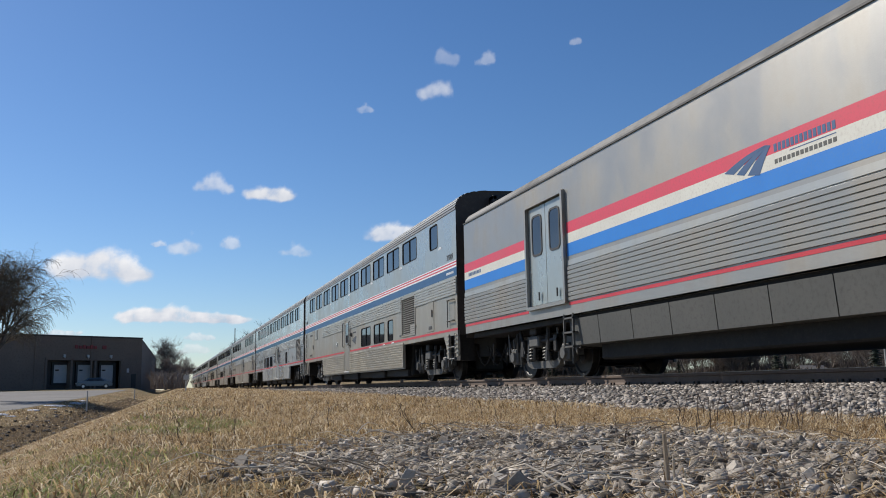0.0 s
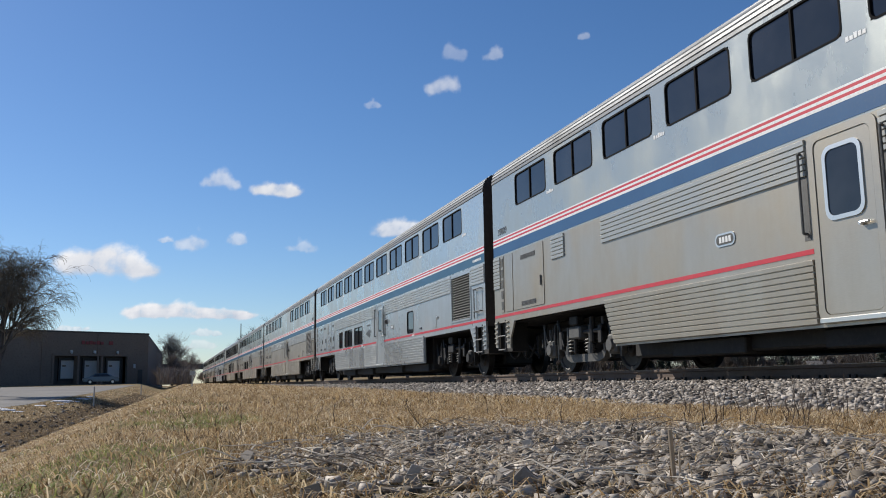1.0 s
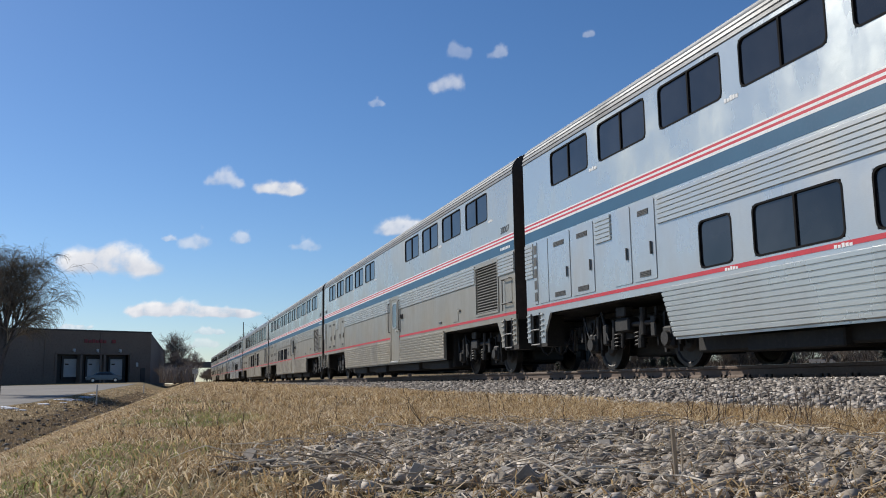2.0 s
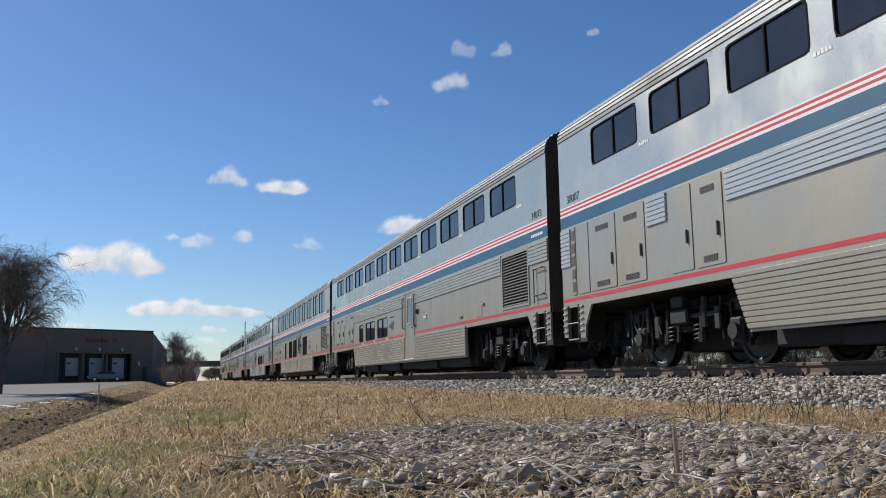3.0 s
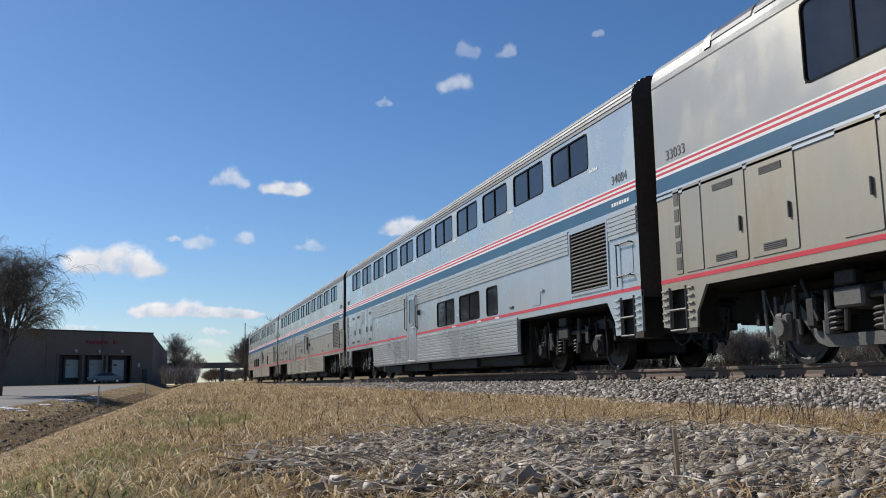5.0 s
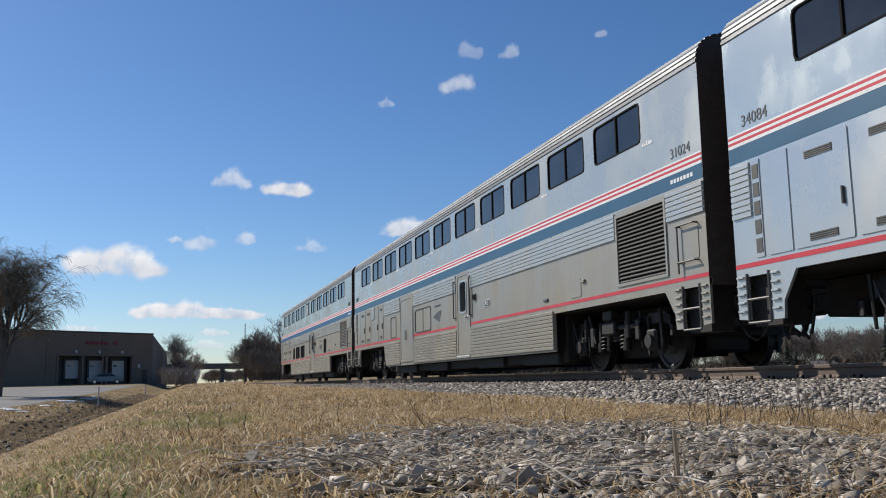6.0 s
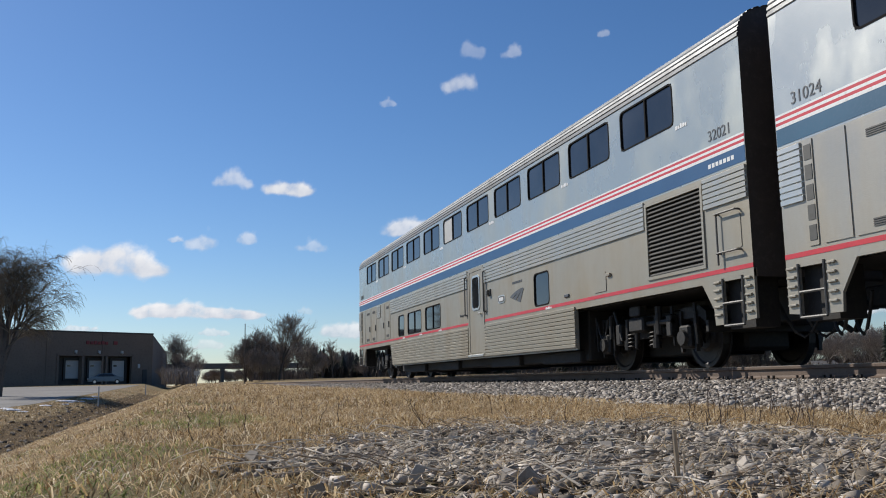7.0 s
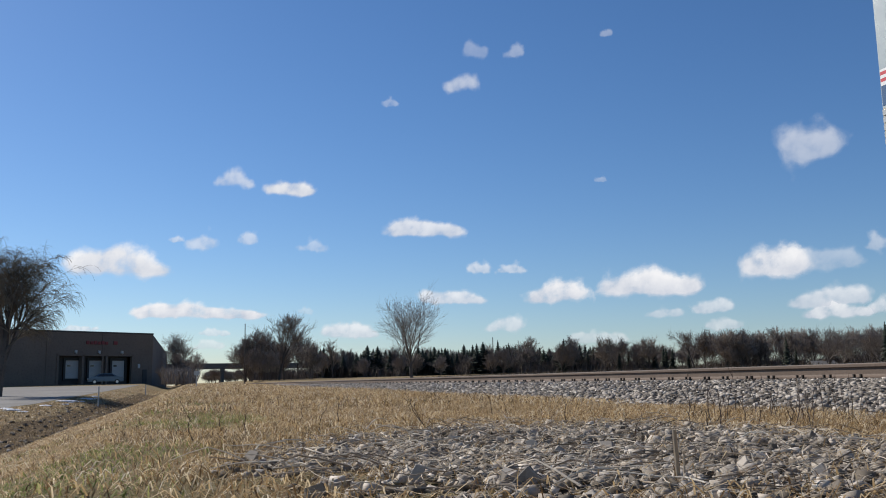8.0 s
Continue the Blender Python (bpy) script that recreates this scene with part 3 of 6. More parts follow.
    tube(bm, (-1.22, u - 0.62, 1.0), (-1.22, u - 0.62, 0.55), 0.06, 0.05)
    box(bm, -1.3, -1.14, u - 0.14, u + 0.2, 0.88, 1.06, 0.02)
    tube(bm, (-1.25, u + 0.8, 1.02), (-1.25, u + 0.55, 0.5), 0.03)
    tube(bm, (-1.25, u + 0.95, 0.95), (-1.25, u + 0.95, 0.55), 0.035)
    box(bm, -1.24, -1.1, u - 1.0, u - 0.85, 0.5, 0.85, 0.02)
    box(bm, -1.28, -1.1, u + 0.58, u + 0.75, 0.42, 0.8, 0.03)
    part("brake_rigging", bm, M["truck_dark"], t)
    for a in (-1.62, -0.98, 0.98, 1.62):
        bm = bmesh.new()
        tube(bm, (-1.17, u + a, 0.36), (-1.17, u + a + 0.04, 0.98), 0.022, 0.03, 6)
        part("hanger", bm, mat, t)
    for a in (-0.5, 0.44):
        bm = bmesh.new()
        tube(bm, (-1.2, u + a, 0.34), (-1.2, u + a, 0.86), 0.05, 0.035, 8)
        tube(bm, (-1.2, u + a, 0.34), (-1.2, u + a, 0.5), 0.068, 0.068, 8)
        part("damper", bm, mat, t)
    bm = bmesh.new()
    pts = [Vector((-1.2, u + 1.15 + 0.07 * k, 0.9 - 0.35 * math.sin(math.pi * k / 6))) for k in range(7)]
    bent(bm, pts, [0.018] * 7)
    part("hose", bm, M["rubber"], t)
    # End beams, plus black blocks added to shut out light from beyond the truck.
    bm = bmesh.new()
    box(bm, -0.55, 0.55, u - 0.9, u + 0.9, 0.22, 0.72, 0.03)
    box(bm, -0.62, 0.62, u - 2.0, u + 2.0, 0.62, 0.98, 0.03)
    for a in (-1.3, 1.3):
        box(bm, -0.4, 0.4, u + a - 0.42, u + a + 0.42, 0.26, 0.64, 0.05)
    for a in (-1.85, 1.85):
        box(bm, -1.15, 1.15, u + a - 0.04, u + a + 0.04, 0.52, 0.70, 0.01)
    part("beam_and_dark_fill", bm, M["black"], t)
    return t


def car_shell(name, ribbed, holes, base_mat, floor=1.24, top=4.36, roof=None, roof_mat="roof"):
    car = new(name)
    car.empty_display_size = 0.5
    bm = bmesh.new()
    split = 2.64 if top > 4 else 2.0
    skin(bm, [h for h in holes if h[3] > split + 0.4 or h[2] > split], 0, CAR_LEN, split, top, NEAR) if top > 4 else skin(bm, holes, 0, CAR_LEN, floor, top, NEAR)
    skin(bm, [], 0, CAR_LEN, floor, top, SIDE_X)
    part("side_wall", bm, base_mat, car)
    if top > 4:
        bm = bmesh.new()
        skin(bm, [h for h in holes if h[3] < split], 0, CAR_LEN, floor, split, NEAR)
        part("lower_wall", bm, M["steel_low"], car, "lower steel side, dust stains and tan ground reflection in its colour")
    prof = roof or roof_profile(ribbed)
    bm = bmesh.new()
    a = [bm.verts.new((x, 0, z)) for x, z in prof]
    b = [bm.verts.new((x, CAR_LEN, z)) for x, z in prof]
    for i in range(len(prof) - 1):
        bm.faces.new((a[i], a[i + 1], b[i + 1], b[i]))
    part("roof", bm, M[roof_mat], car, "ribbed steel roof" if ribbed else "smooth weathered roof")
    for u in (0.0, CAR_LEN):
        bm = bmesh.new()
        s = 1 if u else -1
        loop = [bm.verts.new((x, u - s * 0.03, z)) for x, z in [(-SIDE_X, floor - 0.1)] + prof + [(SIDE_X, floor - 0.1)]]
        bm.faces.new(loop)
        e = part("end_wall", bm, M["end"], car, "dark brown end bulkhead")
        bm = bmesh.new()
        hh = prof[len(prof) // 2][1]
        for x in (-0.62, 0.5):
            box(bm, x, x + 0.12, min(u, u + s * 0.3), max(u, u + s * 0.3), hh - 2.5, hh - 0.2, 0.02)
        box(bm, -0.62, 0.62, min(u, u + s * 0.3), max(u, u + s * 0.3), hh - 0.32, hh - 0.2, 0.02)
        part("diaphragm", bm, M["rubber"], e)
        bm = bmesh.new()
        box(bm, -0.16, 0.16, min(u - s * 1.2, u + s * 0.28), max(u - s * 1.2, u + s * 0.28), 0.7, 0.98, 0.03)
        tube(bm, (-0.5, u - s * 0.1, 0.75), (-0.34, u + s * 0.28, 0.42), 0.04)
        part("coupler", bm, M["truck_dark"], e)
        for x in (-0.95, -0.62):
            bm = bmesh.new()
            pts = [Vector((x + 0.04 * k, u - s * 0.35 + s * 0.11 * k, 0.86 - 0.5 * math.sin(math.pi * k / 6))) for k in range(7)]
            bent(bm, pts, [0.024] * 7)
            part("hose", bm, M["rubber"], e)
    bm = bmesh.new()
    box(bm, -1.42, 1.42, 0.25, CAR_LEN - 0.25, floor - 0.11, floor - 0.01)
    part("underframe", bm, M["black"], car)
    bm = bmesh.new()
    box(bm, -0.42, 0.42, 0.3, CAR_LEN - 0.3, 0.62, floor - 0.12, 0.02)
    part("center_sill", bm, M["black"], car)
    return car


FINISH = {"dusty": (M["steel"], M["steel_low"], M["flute"]), "clean": (M["clean"], M["clean_low"], M["clean_flute"]),
          "dull": (M["dull"], M["dull_low"], M["dull"]), "pale": (M["pale"], M["steel_low"], M["clean_flute"]), "worn": (M["steel"], M["dull_low"], M["flute"])}
UP = [(1.68 + 2.055 * k, 3.30 + 2.055 * k) for k in range(11)]
PANELS = [(20.02, 20.72), (20.79, 21.40), (22.12, 23.03), (23.10, 24.08)]


def superliner(name, label, upper, lower, door, intake, logo, number=None, up_z=(3.62, 4.28), low_z=(1.36, 2.02), lounge=False, grey=False,
               panels=PANELS, flute_gaps=(), shade=(), solid=(), cargo=None, plaque=None, rear_flute=True, mark=None, finish="dusty", band="blue"):
    """A bilevel car; all places along it are counted from its leading end."""
    M["steel"], M["steel_low"], M["flute"] = FINISH[finish]
    holes = [(a, b, *up_z) for a, b in upper] + [(a, b, *low_z) for a, b in lower] + [(intake[0], intake[1], 1.42, 2.53)]
    car = car_shell(name, not lounge, holes, M["steel"])
    tagged(car, label, "rail car", "cars of the passing train")
    for i, (a, b) in enumerate(upper):
        window(car, a, b, *up_z, split=b - a > 1.0, shade=i in shade)
        if i % 2 == 0 or lounge:
            tag_plate(car, a - 0.36, up_z[0] - 0.1)
    for i, (a, b) in enumerate(lower):
        if i in solid:
            bm = bmesh.new()
            ring_yz(bm, rounded(a - 0.03, b + 0.03, low_z[0] - 0.03, low_z[1] + 0.03, 0.11), rounded(a, b, low_z[0], low_z[1], 0.09), NEAR - 0.012, NEAR + 0.03)
            w = part("blanked_window", bm, M["rubber"], car, "window closed with a steel plate")
            bm = bmesh.new()
            slab_yz(bm, rounded(a, b, low_z[0], low_z[1], 0.09), NEAR + 0.002, NEAR + 0.02)
            part("plate", bm, M["steel_low"], w)
            if b - a > 1.0:
                bm = bmesh.new()
                box(bm, NEAR - 0.008, NEAR + 0.01, (a + b) / 2 - 0.015, (a + b) / 2 + 0.015, low_z[0], low_z[1])
                part("mullion", bm, M["rubber"], w)
        else:
            window(car, a, b, *low_z, split=b - a > 1.0)
            tag_plate(car, a - 0.1, low_z[0] - 0.11, 0.3, 0.05)
    # colour bands
    for z0, z1, m in ((3.034, 3.060, "white"), (2.996, 3.034, "red"), (2.960, 2.996, "white"), (2.922, 2.960, "red"), (2.880, 2.922, "white"), (2.665, 2.878, band)):
        stripe(car, 0.01, CAR_LEN - 0.01, z0, z1, M[m])
    cuts = [door] + ([cargo] if cargo else [])
    edges = [0.0]
    for a, b in sorted(cuts):
        edges += [a - 0.12, b + 0.12]
    edges.append(CAR_LEN)
    for a, b in zip(edges[::2], edges[1::2]):
        stripe(car, a, b, 1.255, 1.315, M["red"])
    # fluting: a band below the blue one, and the skirt
    if lounge:
        for z in (2.60, 2.53):
            stripe(car, 0.0, CAR_LEN, z, z + 0.018, M["rubber"], "seam")
            stripe(car, 0.0, CAR_LEN, z + 0.02, z + 0.055, M["chrome"], "moulding", 0.012)
        for z in (4.33,):
            stripe(car, 0.0, CAR_LEN, z, z + 0.02, M["rubber"], "seam")
    else:
        ends = [0.02, intake[0] - 0.08, intake[1] + 0.08]
        for a, b in sorted([*cuts, *flute_gaps]):
            ends += [a - 0.14, b + 0.14]
        ends.append(19.93)
        for a, b in zip(ends[::2], ends[1::2]):
            if b - a > 0.1:
                flutes(car, a, b, 2.17, 2.62, 6, M["flute"])
        if rear_flute:
            flutes(car, 21.46, 22.04, 2.17, 2.62, 6, M["flute"])
            flutes(car, 24.86, CAR_LEN - 0.02, 1.9, 2.62, 9, M["flute"])
    ends = [5.32]
    for a, b in sorted(cuts):
        ends += [a - 0.13, b + 0.13]
    ends.append(19.93)
    for k, (a, b) in enumerate(zip(ends[::2], ends[1::2])):
        flutes(car, a, b, 0.43, 1.19, 10, M["steel_low"], "skirt", 0.32 if k == len(ends) // 2 - 1 else 0.0)
    bm = bmesh.new()
    box(bm, NEAR + 0.012, NEAR + 0.05, 5.30, 19.62, 0.40, 1.24)
    part("skirt_back", bm, M["steel_low"], car)
    bm = bmesh.new()
    box(bm, NEAR + 0.001, NEAR + 0.05, 0.0, CAR_LEN, 1.14, 1.25)
    part("sill_beam", bm, M["steel_low"], car)
    bm = bmesh.new()
    box(bm, -1.25, 1.25, 5.4, 19.5, 0.20, 1.2, 0.03)
    part("underfloor_box", bm, M["black"], car)
    if not lounge:
        for a in (5.6, 8.7, 13.1, 16.4):
            bm = bmesh.new()
            box(bm, -1.35, 1.35, a, a + 1.8, 0.17, 0.4, 0.02)
            part("equipment_case", bm, M["black"], car)
    entry_door(car, *door)
    louvre(car, *intake)
    grab_irons(car, 0.22, 0.68)
    step_well(car, 0.0, 0.9)
    step_well(car, 24.38, CAR_LEN)
    for a, b in panels:
        bm = bmesh.new()
        slab_yz(bm, rounded(a, b, 1.36, 2.62, 0.02, 1), NEAR - 0.012, NEAR + 0.004)
        p = part("locker_door", bm, M["steel_low"], car)
        if b - a > 0.65:
            for z in (1.42, 2.40):
                bm = bmesh.new()
                box(bm, NEAR - 0.015, NEAR - 0.004, a + 0.25 * (b - a), a + 0.72 * (b - a), z, z + 0.09)
                for i in range(4):
                    box(bm, NEAR - 0.022, NEAR - 0.010, a + 0.25 * (b - a), a + 0.72 * (b - a), z + i * 0.024, z + i * 0.024 + 0.013)
                part("vent", bm, M["truck_grey"], p)
        bm = bmesh.new()
        tube(bm, (NEAR - 0.03, a + 0.12, 1.75), (NEAR - 0.03, a + 0.12, 1.95), 0.016)
        part("handle", bm, M["truck_grey"], p)
    for a in (24.12, 24.66):
        bm = bmesh.new()
        box(bm, NEAR - 0.012, NEAR + 0.004, a, a + 0.44 if a < 24.5 else a + 0.16, 1.36, 2.62)
        p = part("end_panel", bm, M["steel_low"], car)
        if a > 24.5:
            bm = bmesh.new()
            for i in range(5):
                box(bm, NEAR - 0.018, NEAR - 0.006, a + 0.02, a + 0.14, 1.42 + i * 0.24, 1.60 + i * 0.24)
            part("vent", bm, M["box_grey"], p)
    bm = bmesh.new()
    slab_yz(bm, rounded(4.05, 4.5, 1.36, 1.70, 0.02, 1), NEAR - 0.01, NEAR + 0.002)
    box(bm, NEAR - 0.04, NEAR + 0.0, 3.86, 4.0, 1.60, 1.65, 0.005)
    part("service_hatch", bm, M["steel_low"], car)
    bm = bmesh.new()
    box(bm, NEAR - 0.025, NEAR + 0.0, 5.55, 5.75, 1.40, 1.46, 0.008)
    part("door_stop", bm, M["grey_mark"], car)
    if plaque is not None:
        bm = bmesh.new()
        slab_yz(bm, rounded(plaque - 0.22, plaque + 0.22, 1.60, 1.78, 0.08), NEAR - 0.012, NEAR + 0.002)
        pl = part("number_box", bm, M["chrome"], car)
        bm = bmesh.new()
        slab_yz(bm, rounded(plaque - 0.19, plaque + 0.19, 1.625, 1.755, 0.06), NEAR - 0.016, NEAR - 0.002)
        part("number_plate", bm, M["box_grey"], pl)
        if mark:
            t = text_on(mark, plaque, 1.64, 0.14, pl, M["white"])
            t.location.x -= 0.016
        else:
            bars(pl, plaque - 0.14, 1.65, 0.28, 0.08, 4, M["white"]).location.x = -0.012
    if logo is not None:
        emblem(car, logo, 1.66, 0.86, M["grey_mark"])
        bars(car, logo - 0.3, 1.95, 0.6, 0.05, 6, M["grey_mark"])
    if cargo:
        a, b = cargo
        bm = bmesh.new()
        ring_yz(bm, rounded(a - 0.09, b + 0.09, 0.5, 2.58, 0.1), rounded(a, b, 0.57, 2.48, 0.12), NEAR - 0.02, NEAR + 0.03)
        d = part("baggage_door", bm, M["steel_low"], car, "wide plain steel baggage door")
        bm = bmesh.new()
        slab_yz(bm, rounded(a + 0.012, b - 0.012, 0.58, 2.47, 0.11), NEAR - 0.008, NEAR + 0.02)
        part("leaf", bm, M["steel_low"], d)
        bm = bmesh.new()
        tube(bm, (NEAR - 0.05, a + 0.8, 1.2), (NEAR - 0.05, a + 0.78, 1.5), 0.03)
        tube(bm, (NEAR - 0.06, a - 0.2, 1.2), (NEAR - 0.06, a - 0.2, 2.1), 0.02)
        part("handle", bm, M["chrome"], d)
    if number:
        text_on(number, 0.55, 3.12, 0.22, car, M["grey_mark"], "fleet_number")
        text_on(number, 24.7, 3.12, 0.22, car, M["grey_mark"], "fleet_number")
    bars(car, 0.25, 2.74, 0.62, 0.06, 7, M["white"], "series_lettering")
    truck(car, 3.57, grey)
    truck(car, 21.71, grey)
    if lounge:
        for k in range(11):
            a = 1.25 + 2.055 * k
            bm = bmesh.new()
            prof = [(x - 0.012 if x < 0 else x, z + 0.012) for x, z in ROOF[2:9]]
            for a0, a1 in ((a, a + 0.9), (a + 0.95, a + 1.85)):
                lo = [bm.verts.new((x, a0, z)) for x, z in prof]
                hi = [bm.verts.new((x, a1, z)) for x, z in prof]
                for i in range(len(prof) - 1):
                    bm.faces.new((lo[i], lo[i + 1], hi[i + 1], hi[i]))
            w = part("roof_window", bm, M["roof_glass"], car, "curved grey roof window")
            bm = bmesh.new()
            prof = [(x - 0.016, z + 0.014) for x, z in ROOF[1:9]]
            lo = [bm.verts.new((x, a + 1.86, z)) for x, z in prof]
            hi = [bm.verts.new((x, a + 2.04, z)) for x, z in prof]
            for i in range(len(prof) - 1):
                bm.faces.new((lo[i], lo[i + 1], hi[i + 1], hi[i]))
            part("rib", bm, M["dull"], w)
    return car


def baggage_car():
    prof = [(-1.52, 3.86), (-1.50, 3.95), (-1.42, 4.06), (-1.25, 4.16), (-1.0, 4.23), (-0.6, 4.28), (0, 4.30)]
    prof = prof + [(-a, b) for a, b in reversed(prof[:-1])]
    doors = ((19.50, 21.20), (4.1, 5.8))
    holes = [(a, b, 1.40, 3.42) for a, b in doors]
    car = car_shell("baggage_car", False, holes, M["bag"], 1.12, 3.86, prof, "bag_roof")
    tagged(car, "weathered steel baggage car with red, cream and blue bands", "rail car", "cars of the passing train")
    segs = ((0.0, 4.0), (5.9, 19.4), (21.3, CAR_LEN))
    for a, b in segs:
        stripe(car, a, b, 2.625, 2.835, M["bright_red"])
        stripe(car, a, b, 2.435, 2.625, M["cream"])
        stripe(car, a, b, 2.195, 2.435, M["bright_blue"])
        stripe(car, a, b, 2.02, 2.12, M["flute"], "moulding", 0.014)
        flutes(car, a, b, 1.36, 2.0, 8, M["bag"])
        stripe(car, a, b, 1.29, 1.345, M["red"])
    stripe(car, 0, CAR_LEN, 3.84, 3.87, M["rubber"], "gutter", 0.02)
    for k, (a, b) in enumerate(doors):
        bm = bmesh.new()
        ring_yz(bm, rounded(a - 0.07, b + 0.07, 1.33, 3.49, 0.04), rounded(a, b, 1.40, 3.42, 0.03), NEAR - 0.07, NEAR + 0.2)
        d = part("door_frame", bm, M["bag"], car)
        mid = (a + b) / 2
        for u0, u1 in ((a + 0.02, mid - 0.01), (mid + 0.01, b - 0.02)):
            bm = bmesh.new()
            slab_yz(bm, rounded(u0, u1, 1.42, 3.40, 0.03), NEAR + 0.0, NEAR + 0.05)
            leaf = part("door_leaf", bm, M["steel"], d, "pale steel door leaf with an upright window")
            bm = bmesh.new()
            ring_yz(bm, rounded(u0 + 0.16, u1 - 0.16, 2.40, 3.24, 0.12), rounded(u0 + 0.20, u1 - 0.20, 2.44, 3.20, 0.10), NEAR - 0.012, NEAR + 0.02)
            part("window_trim", bm, M["rubber"], leaf)
            bm = bmesh.new()
            slab_yz(bm, rounded(u0 + 0.20, u1 - 0.20, 2.44, 3.20, 0.10), NEAR - 0.004, NEAR + 0.006)
            part("pane", bm, M["glass"], leaf)
            bm = bmesh.new()
            tube(bm, (NEAR - 0.04, u0 + 0.3, 1.50), (NEAR - 0.04, u0 + 0.3, 1.66), 0.018)
            part("handle", bm, M["truck_grey"], leaf)
    # underfloor boxes
    xs = [5.9 + 1.14 * i for i in range(12)]
    bm = bmesh.new()
    box(bm, -1.40, -1.34, 5.7, 19.2, 1.02, 1.12)
    part("sill_beam", bm, M["bag"], car)
    for a in xs:
        bm = bmesh.new()
        prism(bm, [(NEAR + 0.06, 1.04), (NEAR + 0.10, 0.56), (-0.2, 0.50), (-0.2, 1.04)], (a, a + 1.12))
        part("equipment_box", bm, M["box_grey"], car)
    bm = bmesh.new()
    box(bm, -1.2, 1.2, 6.2, 18.9, 0.28, 0.6, 0.03)
    part("underfloor_box", bm, M["black"], car)
    emblem(car, 14.0, 2.58, 1.0, M["navy"])
    bars(car, 12.42, 2.64, 1.08, 0.10, 14, M["navy"])
    bars(car, 12.42, 2.585, 1.08, 0.012, 1, M["navy"])
    bars(car, 12.42, 2.49, 1.08, 0.055, 14, M["box_grey"])
    bars(car, 24.1, 2.50, 0.9, 0.08, 9, M["navy"])
    truck(car, 3.57, True)
    truck(car, 21.71, True)
    for u in (2.1, 5.05, 20.2):
        bm = bmesh.new()
        for z in (0.52, 0.78, 1.04):
            box(bm, NEAR - 0.02, NEAR + 0.1, u - 0.95, u - 0.55, z, z + 0.03)
        for a in (u - 0.95, u - 0.57):
            box(bm, NEAR - 0.02, NEAR + 0.02, a, a + 0.03, 0.5, 1.14)
        part("foot_step", bm, M["truck_grey"], car)
    return car


LOW3 = [(14.0, 15.56), (16.03, 17.63), (18.1, 18.85)]
LOUNGE_UP = [(1.68 + 2.055 * k, 3.32 + 2.055 * k) for k in range(10)]
cars = [
    baggage_car(),
    superliner("sleeping_car", "stainless bilevel crew sleeper with blue band", [(1.62, 2.36)] + UP[1:], [(6.64, 7.36), (7.84, 9.4), (9.92, 11.5)], (13.72, 14.6), (4.0, 5.46), 12.75,
               "39009", plaque=16.4, grey=True, panels=[(2.05, 2.72), (22.45, 24.08)], rear_flute=True, band="deep_blue"),
    superliner("sleeping_car", "stainless bilevel sleeper with red and blue bands", UP, [(6.5, 7.24)] + LOW3, (10.42, 11.42), (1.08, 2.58), 12.9, plaque=9.15, finish="clean"),
    superliner("dining_car", "stainless bilevel diner with few lower windows", UP[:4] + UP[6:], [], (10.42, 11.42), (1.08, 2.58), None, "38007", finish="pale"),
    superliner("coach", "stainless bilevel coach with rows of dark windows", UP, LOW3, (10.42, 11.42), (1.08, 2.58), 13.35, "34073", plaque=9.15),
    superliner("lounge_car", "stainless bilevel lounge with tall and roof windows", LOUNGE_UP, [(7.62, 9.3), (11.85, 13.5), (13.95, 15.6), (16.95, 17.7)], (10.4, 11.3), (1.08, 2.54), 6.6, "33033",
               up_z=(3.28, 4.28), low_z=(1.34, 2.34), lounge=True, grey=True, finish="dull"),
    superliner("coach", "stainless bilevel coach with pale worn skin", UP, [(6.55, 7.3), (7.82, 9.4), (9.85, 11.45)], (13.8, 14.7), (1.08, 2.54), None, "34084", finish="clean"),
    superliner("baggage_coach", "stainless bilevel coach with a wide baggage door", UP, [(14.0, 15.66), (18.2, 18.9)], (10.5, 11.4), (1.08, 2.58), 13.3, "31024",
               solid=(0, 1), cargo=(16.05, 17.5), plaque=9.15, mark="2815", finish="pale"),
    superliner("sleeping_car", "last stainless bilevel sleeper, dented near its tail", UP, [(6.49, 7.24)] + LOW3, (10.42, 11.42), (1.08, 2.58), 8.2, "32021", plaque=9.15, shade=(5,), finish="worn", band="deep_blue"),
]
text_on("Sleeping Car", 11.98, 1.50, 0.10, cars[-1], M["grey_mark"], "lettering")


# ---- ground, track, road ----
def lot_edge(y):
    return -10.5 + 0.078 * max(0.0, min(85.0, y - 30))


def ridge(y):
    return -0.30 + 0.020 * min(max(y, 0), 110)


def lot_height(y):
    return float(np.interp(y, (18, 60, 130), (-0.25, 0.0, 1.4)))


